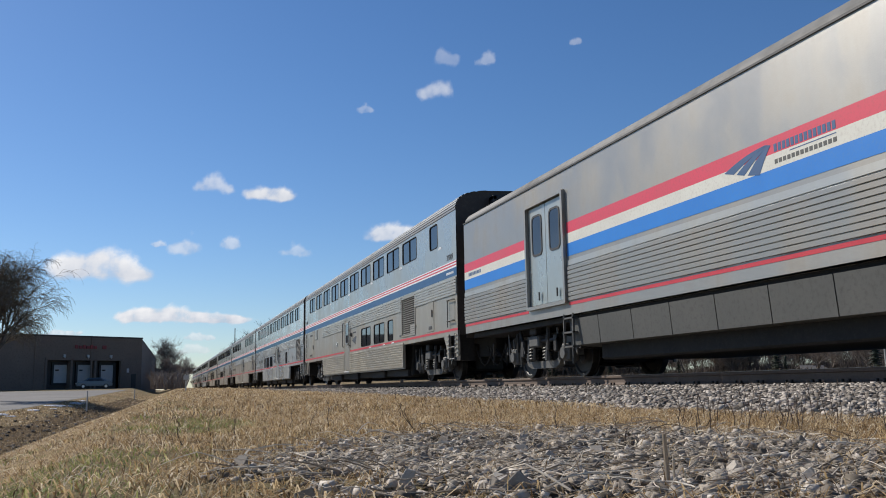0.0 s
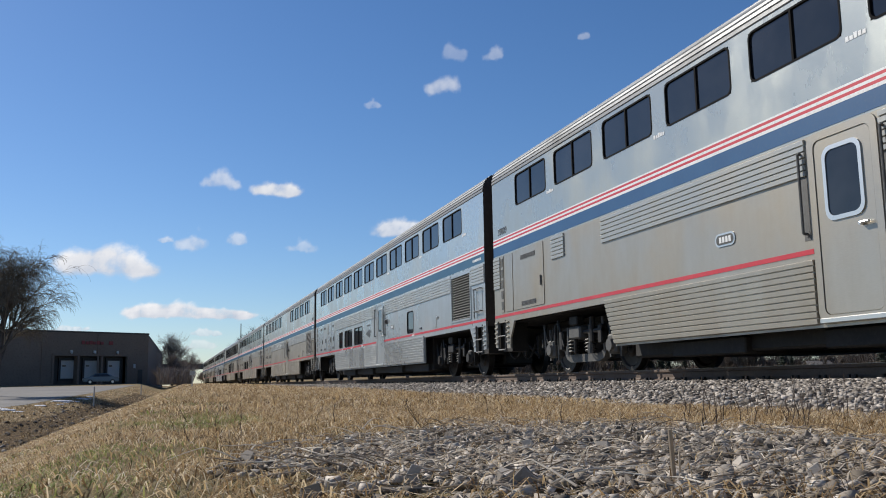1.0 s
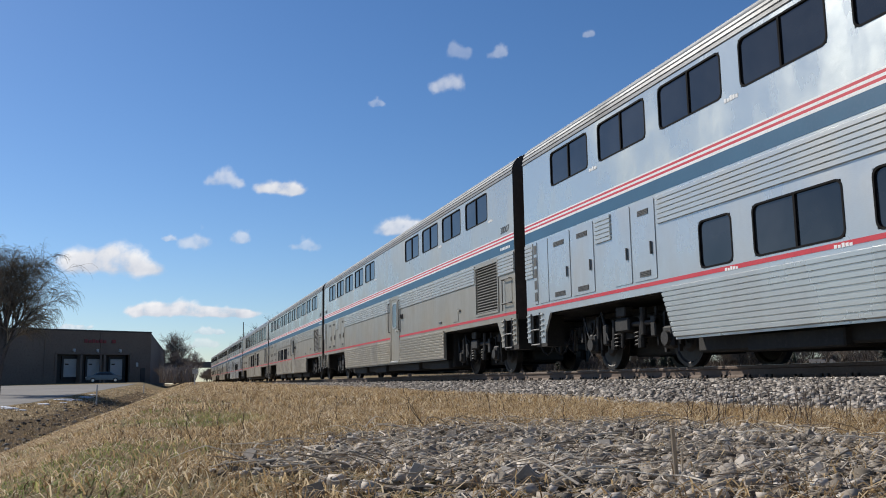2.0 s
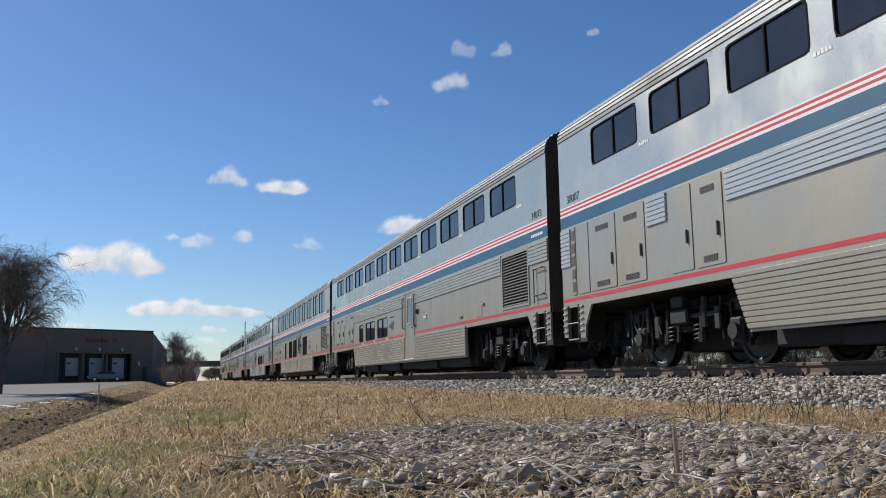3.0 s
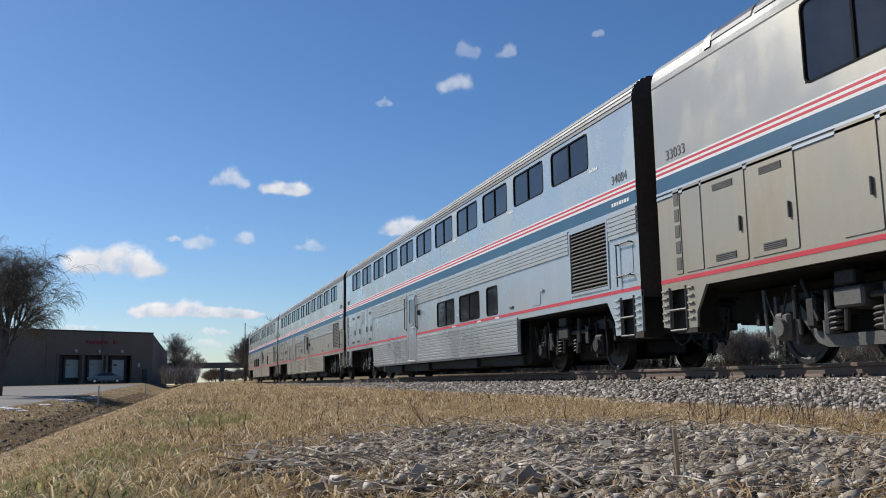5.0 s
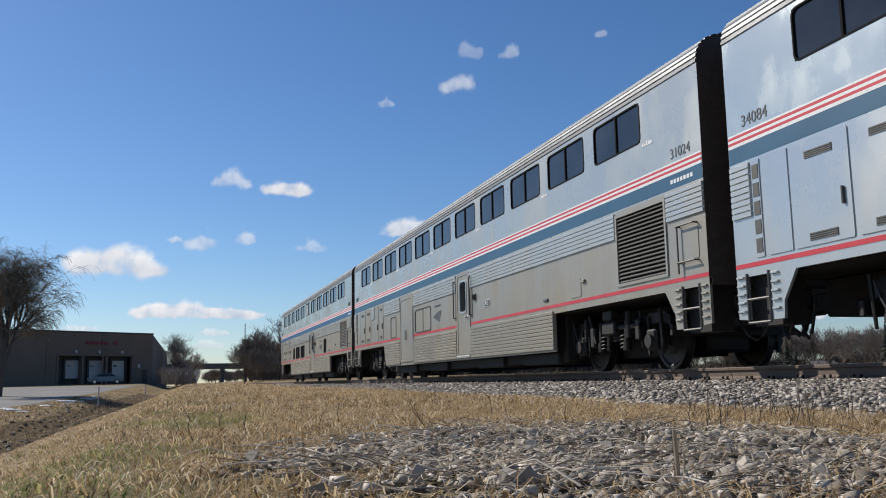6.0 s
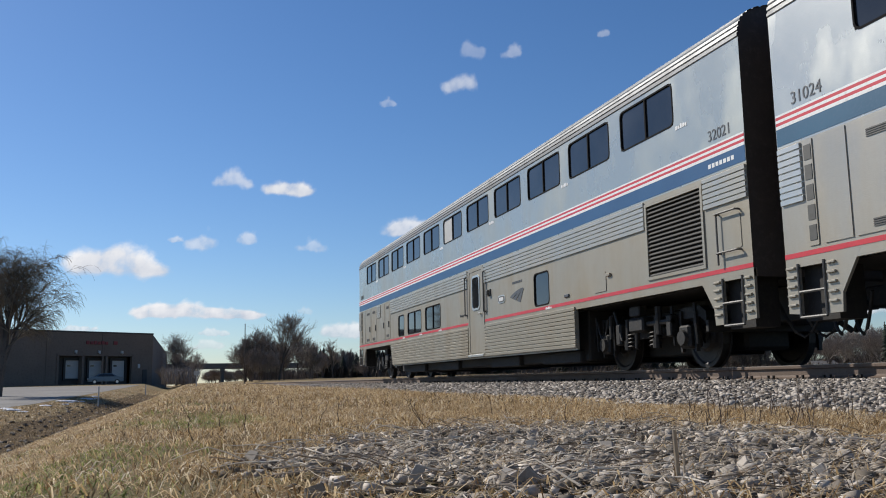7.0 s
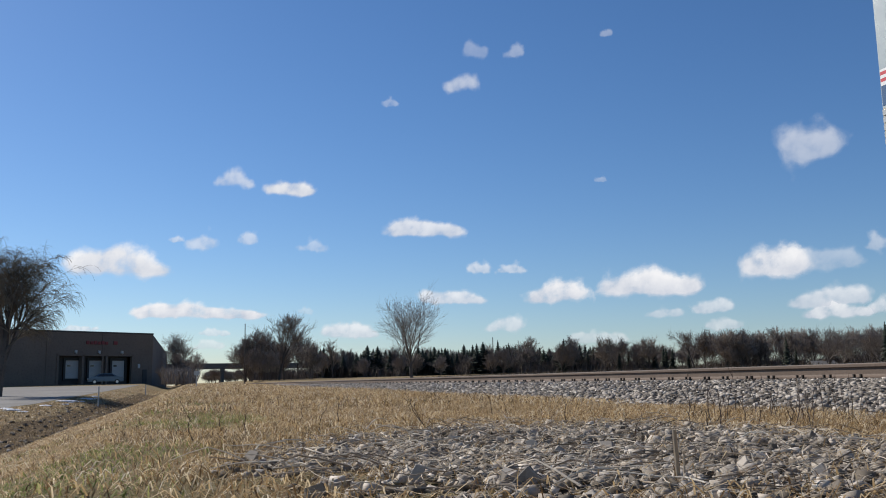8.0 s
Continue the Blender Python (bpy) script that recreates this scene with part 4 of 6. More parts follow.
def height(x, y):
    """The lie of the land: a shoulder beside the track, a bank down to a ditch, a rising yard."""
    base = 0.76 + 0.0035 * max(0.0, min(100.0, y))
    r, e = ridge(y), lot_edge(y)
    if x >= r:
        z = base
        if x > 2:
            z -= 0.02 * min(2.0, x - 2)
        if x > 14:
            z = base + 0.9 * min(1.0, (x - 14) / 90) + 0.30 * min(1.0, (x - 14) / 9) * max(0.0, min(1.0, (100 - y) / 50))
        if y > 110:
            z += 0.8 * min(1.0, (y - 110) / 90) * (1 if x > 14 or x < 3 else 0)
    elif x <= e:
        z = lot_height(y)
    else:
        s = (r - x) / (r - e)
        wide = min(1.0, (r - e) / 9.5)
        z = base + (lot_height(y) - base) * s + wide * float(np.interp(s, (0.0, 0.08, 0.30, 0.42, 0.55, 0.8, 1.0), (0.0, -0.20, -0.80, -1.22, -1.08, -0.40, 0.0)))
    if -20 < x < 8 and -5 < y < 60:
        z += 0.035 * noise.noise((x * 0.9, y * 0.7, 0.3)) + 0.015 * noise.noise((x * 3.1, y * 3.1, 4.0))
    return z


gx = sorted({*np.round(np.arange(-14, 14.1, 0.4), 3), *np.round(np.arange(-3, 6, 0.2), 3), *(-1500., -700., -350., -200., -120., -80., -55., -40., -30., -22., -18.), *(16., 19., 24., 32., 45., 65., 95., 140., 220., 350., 600., 1000., 1700.)})
gy = sorted({*np.round(np.arange(-3, 12, 0.25), 3), *np.round(np.arange(12, 40, 0.8), 3), *np.arange(40, 120, 4.0), *np.arange(120, 260, 12.0), *(-400., -150., -60., -25., -10., -6., 300., 380., 500., 800., 1300., 2200., 4000.)})
verts = [(x, y, height(x, y)) for y in gy for x in gx]
nx = len(gx)
faces = [(j * nx + i, j * nx + i + 1, (j + 1) * nx + i + 1, (j + 1) * nx + i) for j in range(len(gy) - 1) for i in range(nx - 1)]
mg, nt, b = node_mat("dry_turf", 0.95, 0, 0.1)
v = coords(nt)
big = tex_noise(nt, v, 0.35, 6, 0.65)
mid = tex_noise(nt, v, 3.0, 6, 0.7)
fine = tex_noise(nt, coords(nt, (1, 0.6, 1)), 28, 6, 0.75)
col = ramp(nt, mid, [(0.30, (0.10, 0.075, 0.045)), (0.5, (0.19, 0.125, 0.06)), (0.72, (0.29, 0.20, 0.095))])
col = mix(nt, ramp(nt, big, [(0.52, (0, 0, 0)), (0.68, (0.7, 0.7, 0.7))]), col, (0.15, 0.155, 0.06))
col = mix(nt, ramp(nt, fine, [(0.40, (0, 0, 0)), (0.7, (0.8, 0.8, 0.8))]), col, (0.36, 0.29, 0.17))
nt.links.new(col, b.inputs["Base Color"])
bump(nt, b, fine, 0.8, 0.05)
ground = tagged(link_mesh("ground", verts, faces, mg, True), "dry winter turf with a bank down to a ditch", "ground", kind="structure")

# yard and road in front of the warehouse
bm = bmesh.new()
ys = [14, 18, 24, 32, 45, 60, 80, 100, 115, 134]
rows = []
for y in ys:
    e = lot_edge(y) - 0.15
    rows.append([bm.verts.new((x, y, lot_height(y) + 0.012)) for x in (e, e - 4, e - 12, -45, -90)])
for r0, r1 in zip(rows, rows[1:]):
    for i in range(4):
        bm.faces.new((r0[i], r1[i], r1[i + 1], r0[i + 1]))
yard = tagged(part("road", bm, M["asphalt"]), "pale worn asphalt yard", "road", kind="structure")

# mud and stones of the ditch
def across(y, s):
    x = ridge(y) + (lot_edge(y) - ridge(y)) * s
    return x, height(x, y)


bm = bmesh.new()
rows = []
for k in range(48):
    y = 6 + 1.9 * k
    rows.append([bm.verts.new((x, y, z + 0.02)) for x, z in (across(y, s) for s in (0.34, 0.38, 0.42, 0.48, 0.55, 0.62, 0.69 + 0.05 * noise.noise((y * 0.4, 0, 0))))])
for r0, r1 in zip(rows, rows[1:]):
    for i in range(6):
        bm.faces.new((r0[i], r1[i], r1[i + 1], r0[i + 1]))
tagged(part("ditch", bm, M["mud"], None, "", True), "muddy ditch beside the bank", "ditch", kind="structure")

# ballast bed
BED = [(3.2, 0.66), (3.6, 0.735), (7.0, 0.905), (10.3, 0.905), (13.2, 0.70), (13.6, 0.62)]
bm = bmesh.new()
prev = None
for y in [-40, -10, 0, 5, 10, 15, 20, 30, 40, 60, 90, 130, 200, 300, 420]:
    lift = 0.0035 * max(0, min(100, y)) * 0.35
    row = [bm.verts.new((x, y, z + (lift if 3.5 < x < 13.4 and z < 0.9 else 0))) for x, z in BED]
    if prev:
        for i in range(len(row) - 1):
            bm.faces.new((prev[i], prev[i + 1], row[i + 1], row[i]))
    prev = row
bed_mat = two_scale("ballast_bed", (0.26, 0.255, 0.245), (0.33, 0.325, 0.31), (0.13, 0.128, 0.122), 0.9, 0, 0.6, 22, 1.0, 0.06)
tagged(part("ballast_bed", bm, bed_mat), "grey crushed-stone track bed", "track bed", kind="structure")

# rails
RAIL = [(-0.07, 0.0), (-0.07, 0.012), (-0.02, 0.03), (-0.009, 0.05), (-0.009, 0.125), (-0.036, 0.138), (-0.037, 0.168), (-0.028, 0.178), (0.028, 0.178), (0.037, 0.168), (0.036, 0.138), (0.009, 0.125), (0.009, 0.05), (0.02, 0.03), (0.07, 0.012), (0.07, 0.0)]
for s in (-1, 1):
    bm = bmesh.new()
    prism(bm, [(TRACK_X + s * 0.7535 + a, RAIL_Z - 0.18 + c) for a, c in RAIL], (-40, 420))
    r = tagged(part("rail", bm, M["rail"]), "rust-brown steel running rail", "rail", "rails of the track")
    bm = bmesh.new()
    box(bm, TRACK_X + s * 0.7535 - 0.027, TRACK_X + s * 0.7535 + 0.027, -40, 420, RAIL_Z - 0.003, RAIL_Z)
    part("rail_head", bm, M["rail_top"], r, "polished running surface")


def tie():
    bm = bmesh.new()
    box(bm, -1.3, 1.3, -0.11, 0.11, -0.17, 0.0, 0.01)
    t = part("tie", bm, M["tie"])
    for s in (-1, 1):
        bm = bmesh.new()
        box(bm, s * 0.7535 - 0.17, s * 0.7535 + 0.17, -0.09, 0.09, 0.0, 0.012)
        for a in (-0.11, 0.10):
            for c in (-0.06, 0.05):
                box(bm, s * 0.7535 + a, s * 0.7535 + a + 0.03, c, c + 0.02, 0.01, 0.05)
        part("tie_plate", bm, M["truck_dark"], t)
    tagged(t, "weathered wooden tie with plates and spikes", "tie", "ties of the track")
    return t


t0 = tie()
t0.location = (TRACK_X, -4.0, RAIL_Z - 0.18)
for i in range(1, 120):
    copy_thing(t0, pose(TRACK_X + random.uniform(-0.03, 0.03), -4.0 + 0.53 * i, RAIL_Z - 0.18, 0, 0, random.uniform(-1, 1)))


# ---- stones ----
CUBE = np.array([(x, y, z) for x in (-1, 1) for y in (-1, 1) for z in (-1, 1)], float)
CUBE_F = np.array([(0, 1, 3, 2), (4, 6, 7, 5), (0, 4, 5, 1), (2, 3, 7, 6), (0, 2, 6, 4), (1, 5, 7, 3)])


def turns(rng, n):
    q = rng.normal(size=(n, 4))
    q /= np.linalg.norm(q, axis=1)[:, None]
    w, x, y, z = q.T
    return np.stack([np.stack([1 - 2 * (y * y + z * z), 2 * (x * y - z * w), 2 * (x * z + y * w)], -1),
                     np.stack([2 * (x * y + z * w), 1 - 2 * (x * x + z * z), 2 * (y * z - x * w)], -1),
                     np.stack([2 * (x * z - y * w), 2 * (y * z + x * w), 1 - 2 * (x * x + y * y)], -1)], 1)


def mass_mesh(name, V, F, material):
    """V: pieces x corners x 3; F: the faces of one piece, as quads."""
    n, k, _ = V.shape
    f = (F[None] + (np.arange(n) * k)[:, None, None]).reshape(-1, F.shape[1])
    me = bpy.data.meshes.new(name)
    me.vertices.add(n * k)
    me.vertices.foreach_set("co", V.reshape(-1))
    me.loops.add(f.size)
    me.loops.foreach_set("vertex_index", f.reshape(-1).astype(np.int32))
    me.polygons.add(len(f))
    me.polygons.foreach_set("loop_start", np.arange(0, f.size, F.shape[1], dtype=np.int32))
    me.polygons.foreach_set("loop_total", np.full(len(f), F.shape[1], dtype=np.int32))
    me.update(calc_edges=True)
    me.materials.append(material)
    return new(name, me)


def stones(rng, P, size):
    n = len(P)
    V = CUBE[None] * rng.uniform(0.55, 1.0, (n, 1, 3)) + rng.uniform(-0.38, 0.38, (n, 8, 3))
    V = np.einsum("nij,nkj->nki", turns(rng, n), V) * np.array([1.15, 1.15, 0.8]) * (size[:, None, None] * 0.5)
    return V + P[:, None, :]


def bed_z(x):
    return np.interp(x, [a for a, _ in BED], [c for _, c in BED])


rng = np.random.default_rng(5)
P = []
for y0, y1, per in ((2.2, 9, 950), (9, 16, 620), (16, 28, 240), (28, 50, 110), (50, 80, 50)):
    n = int((y1 - y0) * 4.2 * per)
    p = np.column_stack([rng.uniform(3.2, 7.45, n), rng.uniform(y0, y1, n), np.zeros(n)])
    P.append(p)
P = np.concatenate(P)
P[:, 2] = bed_z(P[:, 0]) + rng.uniform(-0.016, 0.026, len(P)) + 0.0006 * np.minimum(P[:, 1], 30)
P = P[(P[:, 0] < P[:, 1] * 1.25 + 1.2)]
size = rng.uniform(0.020, 0.052, len(P)) * (1 + 0.008 * P[:, 1])
q = []
for k in range(520):
    y = 7 + 60 * rng.uniform() ** 1.4
    x, z = across(y, rng.uniform(0.40, 0.78))
    q.append((x, y, z + 0.02))
tagged(mass_mesh("ditch_stones", stones(rng, np.array(q), rng.uniform(0.05, 0.20, len(q))), CUBE_F, M["riprap"]), "dark wet stones lining the ditch", "stones", kind="stuff")
tagged(mass_mesh("ballast", stones(rng, P, size), CUBE_F, M["stone"]), "loose pale grey ballast stones", "ballast", kind="stuff")


# gravel patch on the shoulder: an island of crushed stone in the grass
def in_patch(x, y):
    a = ((x - 1.22) * 0.34 + (y - 2.55) * 0.94) / 1.12
    c = ((x - 1.30) * 0.94 - (y - 2.55) * 0.34) / 0.84
    return a * a + c * c + 0.45 * noise.noise((x * 2.2, y * 2.2, 9.0))


gp = []
while len(gp) < 11000:
    x, y = rng.uniform(-0.8, 2.8), rng.uniform(1.15, 4.4)
    f = in_patch(x, y)
    if f < 0.8 or (f < 2.0 and rng.uniform() < 0.75 * (1 - (f - 0.8) / 1.2) ** 1.6):
        gp.append((x, y, height(x, y) + rng.uniform(-0.012, 0.016)))
gp = np.array(gp)
size = rng.uniform(0.009, 0.023, len(gp)) * rng.choice([0.7, 1, 1.1, 1.7], len(gp))
order = np.argsort(-size * (gp[:, 1] < 3.3))
big_ones, rest = order[:300], order[300:]
patch = tagged(mass_mesh("gravel_patch", stones(rng, gp[rest], size[rest]), CUBE_F, M["gravel"]), "patch of grey crushed stone among dry grass", "gravel", kind="stuff")
shapes = []
for k in range(12):
    V = stones(rng, np.zeros((1, 3)), np.ones(1))[0]
    me = bpy.data.meshes.new("stone")
    me.from_pydata([tuple(c) for c in V], [], [tuple(int(i) for i in f) for f in CUBE_F])
    bm = bmesh.new()
    bm.from_mesh(me)
    bmesh.ops.bevel(bm, geom=bm.edges[:], offset=0.05, segments=1, affect="EDGES")
    bmesh.ops.recalc_face_normals(bm, faces=bm.faces)
    bm.to_mesh(me)
    bm.free()
    me.materials.append(M["stone_piece"])
    shapes.append(me)
for k, i in enumerate(big_ones):
    s = new("stone", shapes[k % 12])
    s.parent = patch
    sz = float(size[i]) * 1.0
    s.matrix_basis = Matrix.LocRotScale(Vector(gp[i]), Euler(rng.uniform(0, 6.28, 3)), (sz, sz, sz))


# ---- grass ----
def blades(rng, P, h, w, lean):
    """Bent tapering blades: two quads each."""
    n = len(P)
    az = rng.uniform(0, 2 * math.pi, n)
    d = np.column_stack([np.cos(az), np.sin(az), np.zeros(n)])
    side = np.column_stack([-np.sin(az + 0.6), np.cos(az + 0.6), np.zeros(n)]) * (w * 0.5)[:, None]
    up = np.array([0, 0, 1.0])
    l1 = (h * lean * 0.35)[:, None] * d + (h * 0.58)[:, None] * up
    l2 = (h * lean)[:, None] * d + (h * np.clip(1.05 - 0.45 * lean, 0.12, 1))[:, None] * up
    V = np.stack([P - side, P + side, P + l1 + side * 0.8, P + l1 - side * 0.8, P + l2 + side * 0.15, P + l2 - side * 0.15], 1)
    return V


BLADE_F = np.array([(0, 1, 2, 3), (3, 2, 4, 5)])


def scatter(rng, n, x0, x1, y0, y1):
    p = np.column_stack([rng.uniform(x0, x1, n), rng.uniform(y0, y1, n), np.zeros(n)])
    p = p[(p[:, 0] > -0.24 * p[:, 1] - 0.5) & (p[:, 0] < 1.1 * p[:, 1] + 0.4)]
    return p


rng = np.random.default_rng(11)
dry, green, straw = [], [], []
for n, x0, x1, y0, y1, h0, h1, w in ((120000, -2.6, 3.75, 1.1, 7, 0.024, 0.085, 0.0034), (70000, -5, 4.0, 7, 18, 0.03, 0.11, 0.007), (46000, -9, 4.4, 18, 45, 0.04, 0.13, 0.016), (22000, -11, 5.0, 45, 110, 0.06, 0.18, 0.045)):
    p = scatter(rng, n, x0, x1, y0, y1)
    keep = []
    for q in p:
        e_, r_ = lot_edge(q[1]), ridge(q[1])
        if q[0] < e_ + 0.3 or (0.40 < (r_ - q[0]) / (r_ - e_) < 0.50 and rng.uniform() < 0.5):
            keep.append(0)
            continue
        thin = 0.5 + 0.5 * noise.noise((q[0] * 1.1, q[1] * 0.8, 2.0))
        if q[1] < 7:
            f = in_patch(q[0], q[1])
            ok = rng.uniform() < (0.05 if f < 0.7 else 0.16 if f < 1.1 else 0.4 if f < 1.6 else 0.5 + 0.5 * thin)
        else:
            ok = rng.uniform() < 0.55 + 0.6 * thin
        g = 1.2 * noise.noise((q[0] * 1.3 + 3.1, q[1] * 0.8, 7.0)) - 0.45 * abs(q[0] + 0.35) + (0.28 if q[1] < 6.5 and q[0] < 0.4 else 0.14)
        if q[1] > 9:
            g -= 0.05 * min(6, q[1] - 9)
        keep.append(0 if not ok else 2 if rng.uniform() < 0.68 * max(0.0, min(1.0, g * 2.0 + 0.10)) else 1)
        q[2] = height(q[0], q[1]) - 0.005
    keep = np.array(keep)
    for kind, store in ((1, dry), (2, green)):
        q = p[keep == kind]
        m = len(q)
        tall = 0.62 + 0.38 * np.clip((q[:, 0] + 0.2) / 1.2, 0, 1) + 0.35 * np.clip((q[:, 0] - 2.2) / 0.8, 0, 1)
        hh = rng.uniform(h0, h1, m) * tall * (1.0 if kind == 1 else 0.75)
        store.append(blades(rng, q, hh, np.full(m, w) * rng.uniform(0.7, 1.4, m), rng.uniform(0.4, 2.5, m)))
tagged(mass_mesh("dry_grass", np.concatenate(dry), BLADE_F, M["dry"]), "tan dead winter grass", "grass", kind="stuff")
tagged(mass_mesh("green_grass", np.concatenate(green), BLADE_F, M["green"]), "green shoots among the dead grass", "grass", kind="stuff")
# dead tufts along the ditch
q = []
for k in range(9000):
    y = 8 + 70 * rng.uniform() ** 1.3
    if noise.noise((y * 0.9, k % 7 * 0.3, 5.0)) < -0.15:
        continue
    x = ridge(y) + (lot_edge(y) - ridge(y)) * rng.uniform(0.34, 0.97)
    q.append((x, y, height(x, y) - 0.01))
q = np.array(q)
m = len(q)
tagged(mass_mesh("ditch_grass", blades(rng, q, rng.uniform(0.08, 0.32, m), rng.uniform(0.010, 0.028, m), rng.uniform(0.4, 2.0, m)), BLADE_F, M["rush"]), "brown dead tufts along the ditch", "grass", kind="stuff")
# flattened straw on and round the gravel
p = scatter(rng, 21000, -1.4, 3.2, 1.2, 4.8)
p = p[np.array([in_patch(a, c) < 0.55 + 1.5 * rng.uniform() for a, c, _ in p])]
for q in p:
    q[2] = height(q[0], q[1]) + rng.uniform(0.005, 0.03)
m = len(p)
V = blades(rng, p, rng.uniform(0.015, 0.07, m) * rng.choice([1, 1, 1, 1, 2.0], m), rng.uniform(0.0014, 0.0034, m), np.full(m, 1.0))
flat = rng.uniform(0.1, 0.35, m)
V[:, :, 2] = p[:, None, 2] + (V[:, :, 2] - p[:, None, 2]) * flat[:, None]
V[:, :, :2] = p[:, None, :2] + (V[:, :, :2] - p[:, None, :2]) * 1.5
tagged(mass_mesh("flattened_straw", V, BLADE_F, M["straw"]), "bleached straw lying flat over the stones", "straw", kind="stuff")
# grey scrub on the low bank beyond the track
n = 16000
p = np.column_stack([rng.uniform(16.0, 24.0, n), rng.uniform(2.0, 75.0, n), np.zeros(n)])
for q in p:
    q[2] = height(q[0], q[1]) - 0.02
m = len(p)
tagged(mass_mesh("scrub", blades(rng, p, rng.uniform(0.08, 0.34, m), rng.uniform(0.012, 0.035, m), rng.uniform(0.2, 1.0, m)), BLADE_F, M["scrub"]), "grey dead scrub beyond the track", "scrub", kind="stuff")
# fallen stalks lying across the stones
rs = random.Random(21)
bm = bmesh.new()
done = 0
while done < 760:
    x, y = rs.uniform(-0.6, 2.6), rs.uniform(1.35, 4.3)
    if in_patch(x, y) > 1.7 or (y < 2.9 and rs.random() < 0.45):
        continue
    done += 1
    a, bend, n, step = rs.uniform(0, 6.28), rs.uniform(-0.45, 0.45), 4, rs.choice((0.014, 0.020, 0.030, 0.050)) * rs.uniform(0.8, 1.2)
    p0 = Vector((x, y, height(x, y) + rs.uniform(0.014, 0.034)))
    r0 = rs.uniform(0.0012, 0.0030)
    arch = rs.choice((0.0, 0.0, 0.0, 0.35)) * step
    pts = [p0]
    for i in range(n):
        a += bend * rs.uniform(0.2, 1.2)
        pts.append(pts[-1] + Vector((math.cos(a) * step, math.sin(a) * step, rs.uniform(-0.008, 0.009) + arch * (1.0, 0.5, -0.4, -1.0)[i])))
    bent(bm, pts, [r0 * (1 - 0.15 * i) for i in range(n + 1)], 5)
tagged(part("fallen_stalks", bm, M["stalk"]), "dry bent stalks lying across the stones", "stalks", kind="stuff")


def weed(x, y, h, lean=(0.0, 0.0), forks=3, seed=1, thick=0.0035):
    r = random.Random(seed)
    bm = bmesh.new()
    z = height(x, y) - 0.01
    p = Vector((0, 0, 0))
    steps = 4
    for i in range(steps):
        q = p + Vector((lean[0] / steps + r.uniform(-0.012, 0.012), lean[1] / steps + r.uniform(-0.012, 0.012), h / steps))
        tube(bm, p, q, thick * (1 - 0.18 * i), thick * (0.82 - 0.18 * i), 5)
        if i > 0:
            for k in range(forks):
                if r.random() < 0.6:
                    a = r.uniform(0, 6.28)
                    tube(bm, q, q + Vector((math.cos(a) * 0.3, math.sin(a) * 0.3, 0.7)) * h * r.uniform(0.12, 0.3), thick * 0.5, thick * 0.25, 4)
        p = q
    w = tagged(part("dead_weed", bm, M["stem"]), "dark dry weed stalk standing in the grass", "weed", "dry weeds on the shoulder")
    w.location = (x, y, z)
    return w


for k, (x, y, h, lx, ly) in enumerate([(1.65, 3.59, 0.15, 0.0, 0.0), (1.50, 2.75, 0.11, 0.05, 0.0), (1.06, 3.75, 0.13, -0.06, 0.05), (1.15, 4.1, 0.16, -0.08, 0.0), (0.62, 4.6, 0.12, 0.02, 0), (0.12, 5.2, 0.15, -0.04, 0), (0.3, 3.9, 0.11, -0.03, 0)]):
    weed(x, y, h, (lx, ly), 1, 40 + k, 0.0028)
rw = random.Random(8)
for k in range(84):
    y = rw.uniform(3.0, 4.4) if k < 46 else rw.uniform(4.5, 9)
    x = y * rw.uniform(0.62, 0.98)
    weed(x, y, rw.uniform(0.10, 0.24), (rw.uniform(-0.04, 0.04), rw.uniform(-0.04, 0.04)), 2, 100 + k, 0.003)
for k in range(44):
    y = rw.uniform(3.4, 11)
    weed(rw.uniform(-0.05, 0.55) * y, y, rw.uniform(0.06, 0.15), (rw.uniform(-0.05, 0.05), 0), 3, 300 + k, 0.0028)
bm = bmesh.new()
tube(bm, (0, 0, -0.03), (-0.006, 0.0, 0.115), 0.0055, 0.0048, 7)
tube(bm, (0.012, 0.0, -0.02), (0.02, 0.01, 0.07), 0.003, 0.002, 6)
stick = tagged(part("stick", bm, M["straw"]), "pale broken stalk standing among the stones", "stick")
stick.location = (1.01, 1.66, height(1.01, 1.66))


# ---- trees ----
def branch_tube(V, F, pts, radii, n):
    start = len(V)
    for i, (p, r) in enumerate(zip(pts, radii)):
        d = (pts[min(i + 1, len(pts) - 1)] - pts[max(i - 1, 0)]).normalized()
        a = d.orthogonal().normalized()
        c = d.cross(a)
        for k in range(n):
            ang = 2 * math.pi * k / n
            V.append(p + (a * math.cos(ang) + c * math.sin(ang)) * r)
    for i in range(len(pts) - 1):
        for k in range(n):
            s = start + i * n
            F.append((s + k, s + (k + 1) % n, s + n + (k + 1) % n, s + n + k))


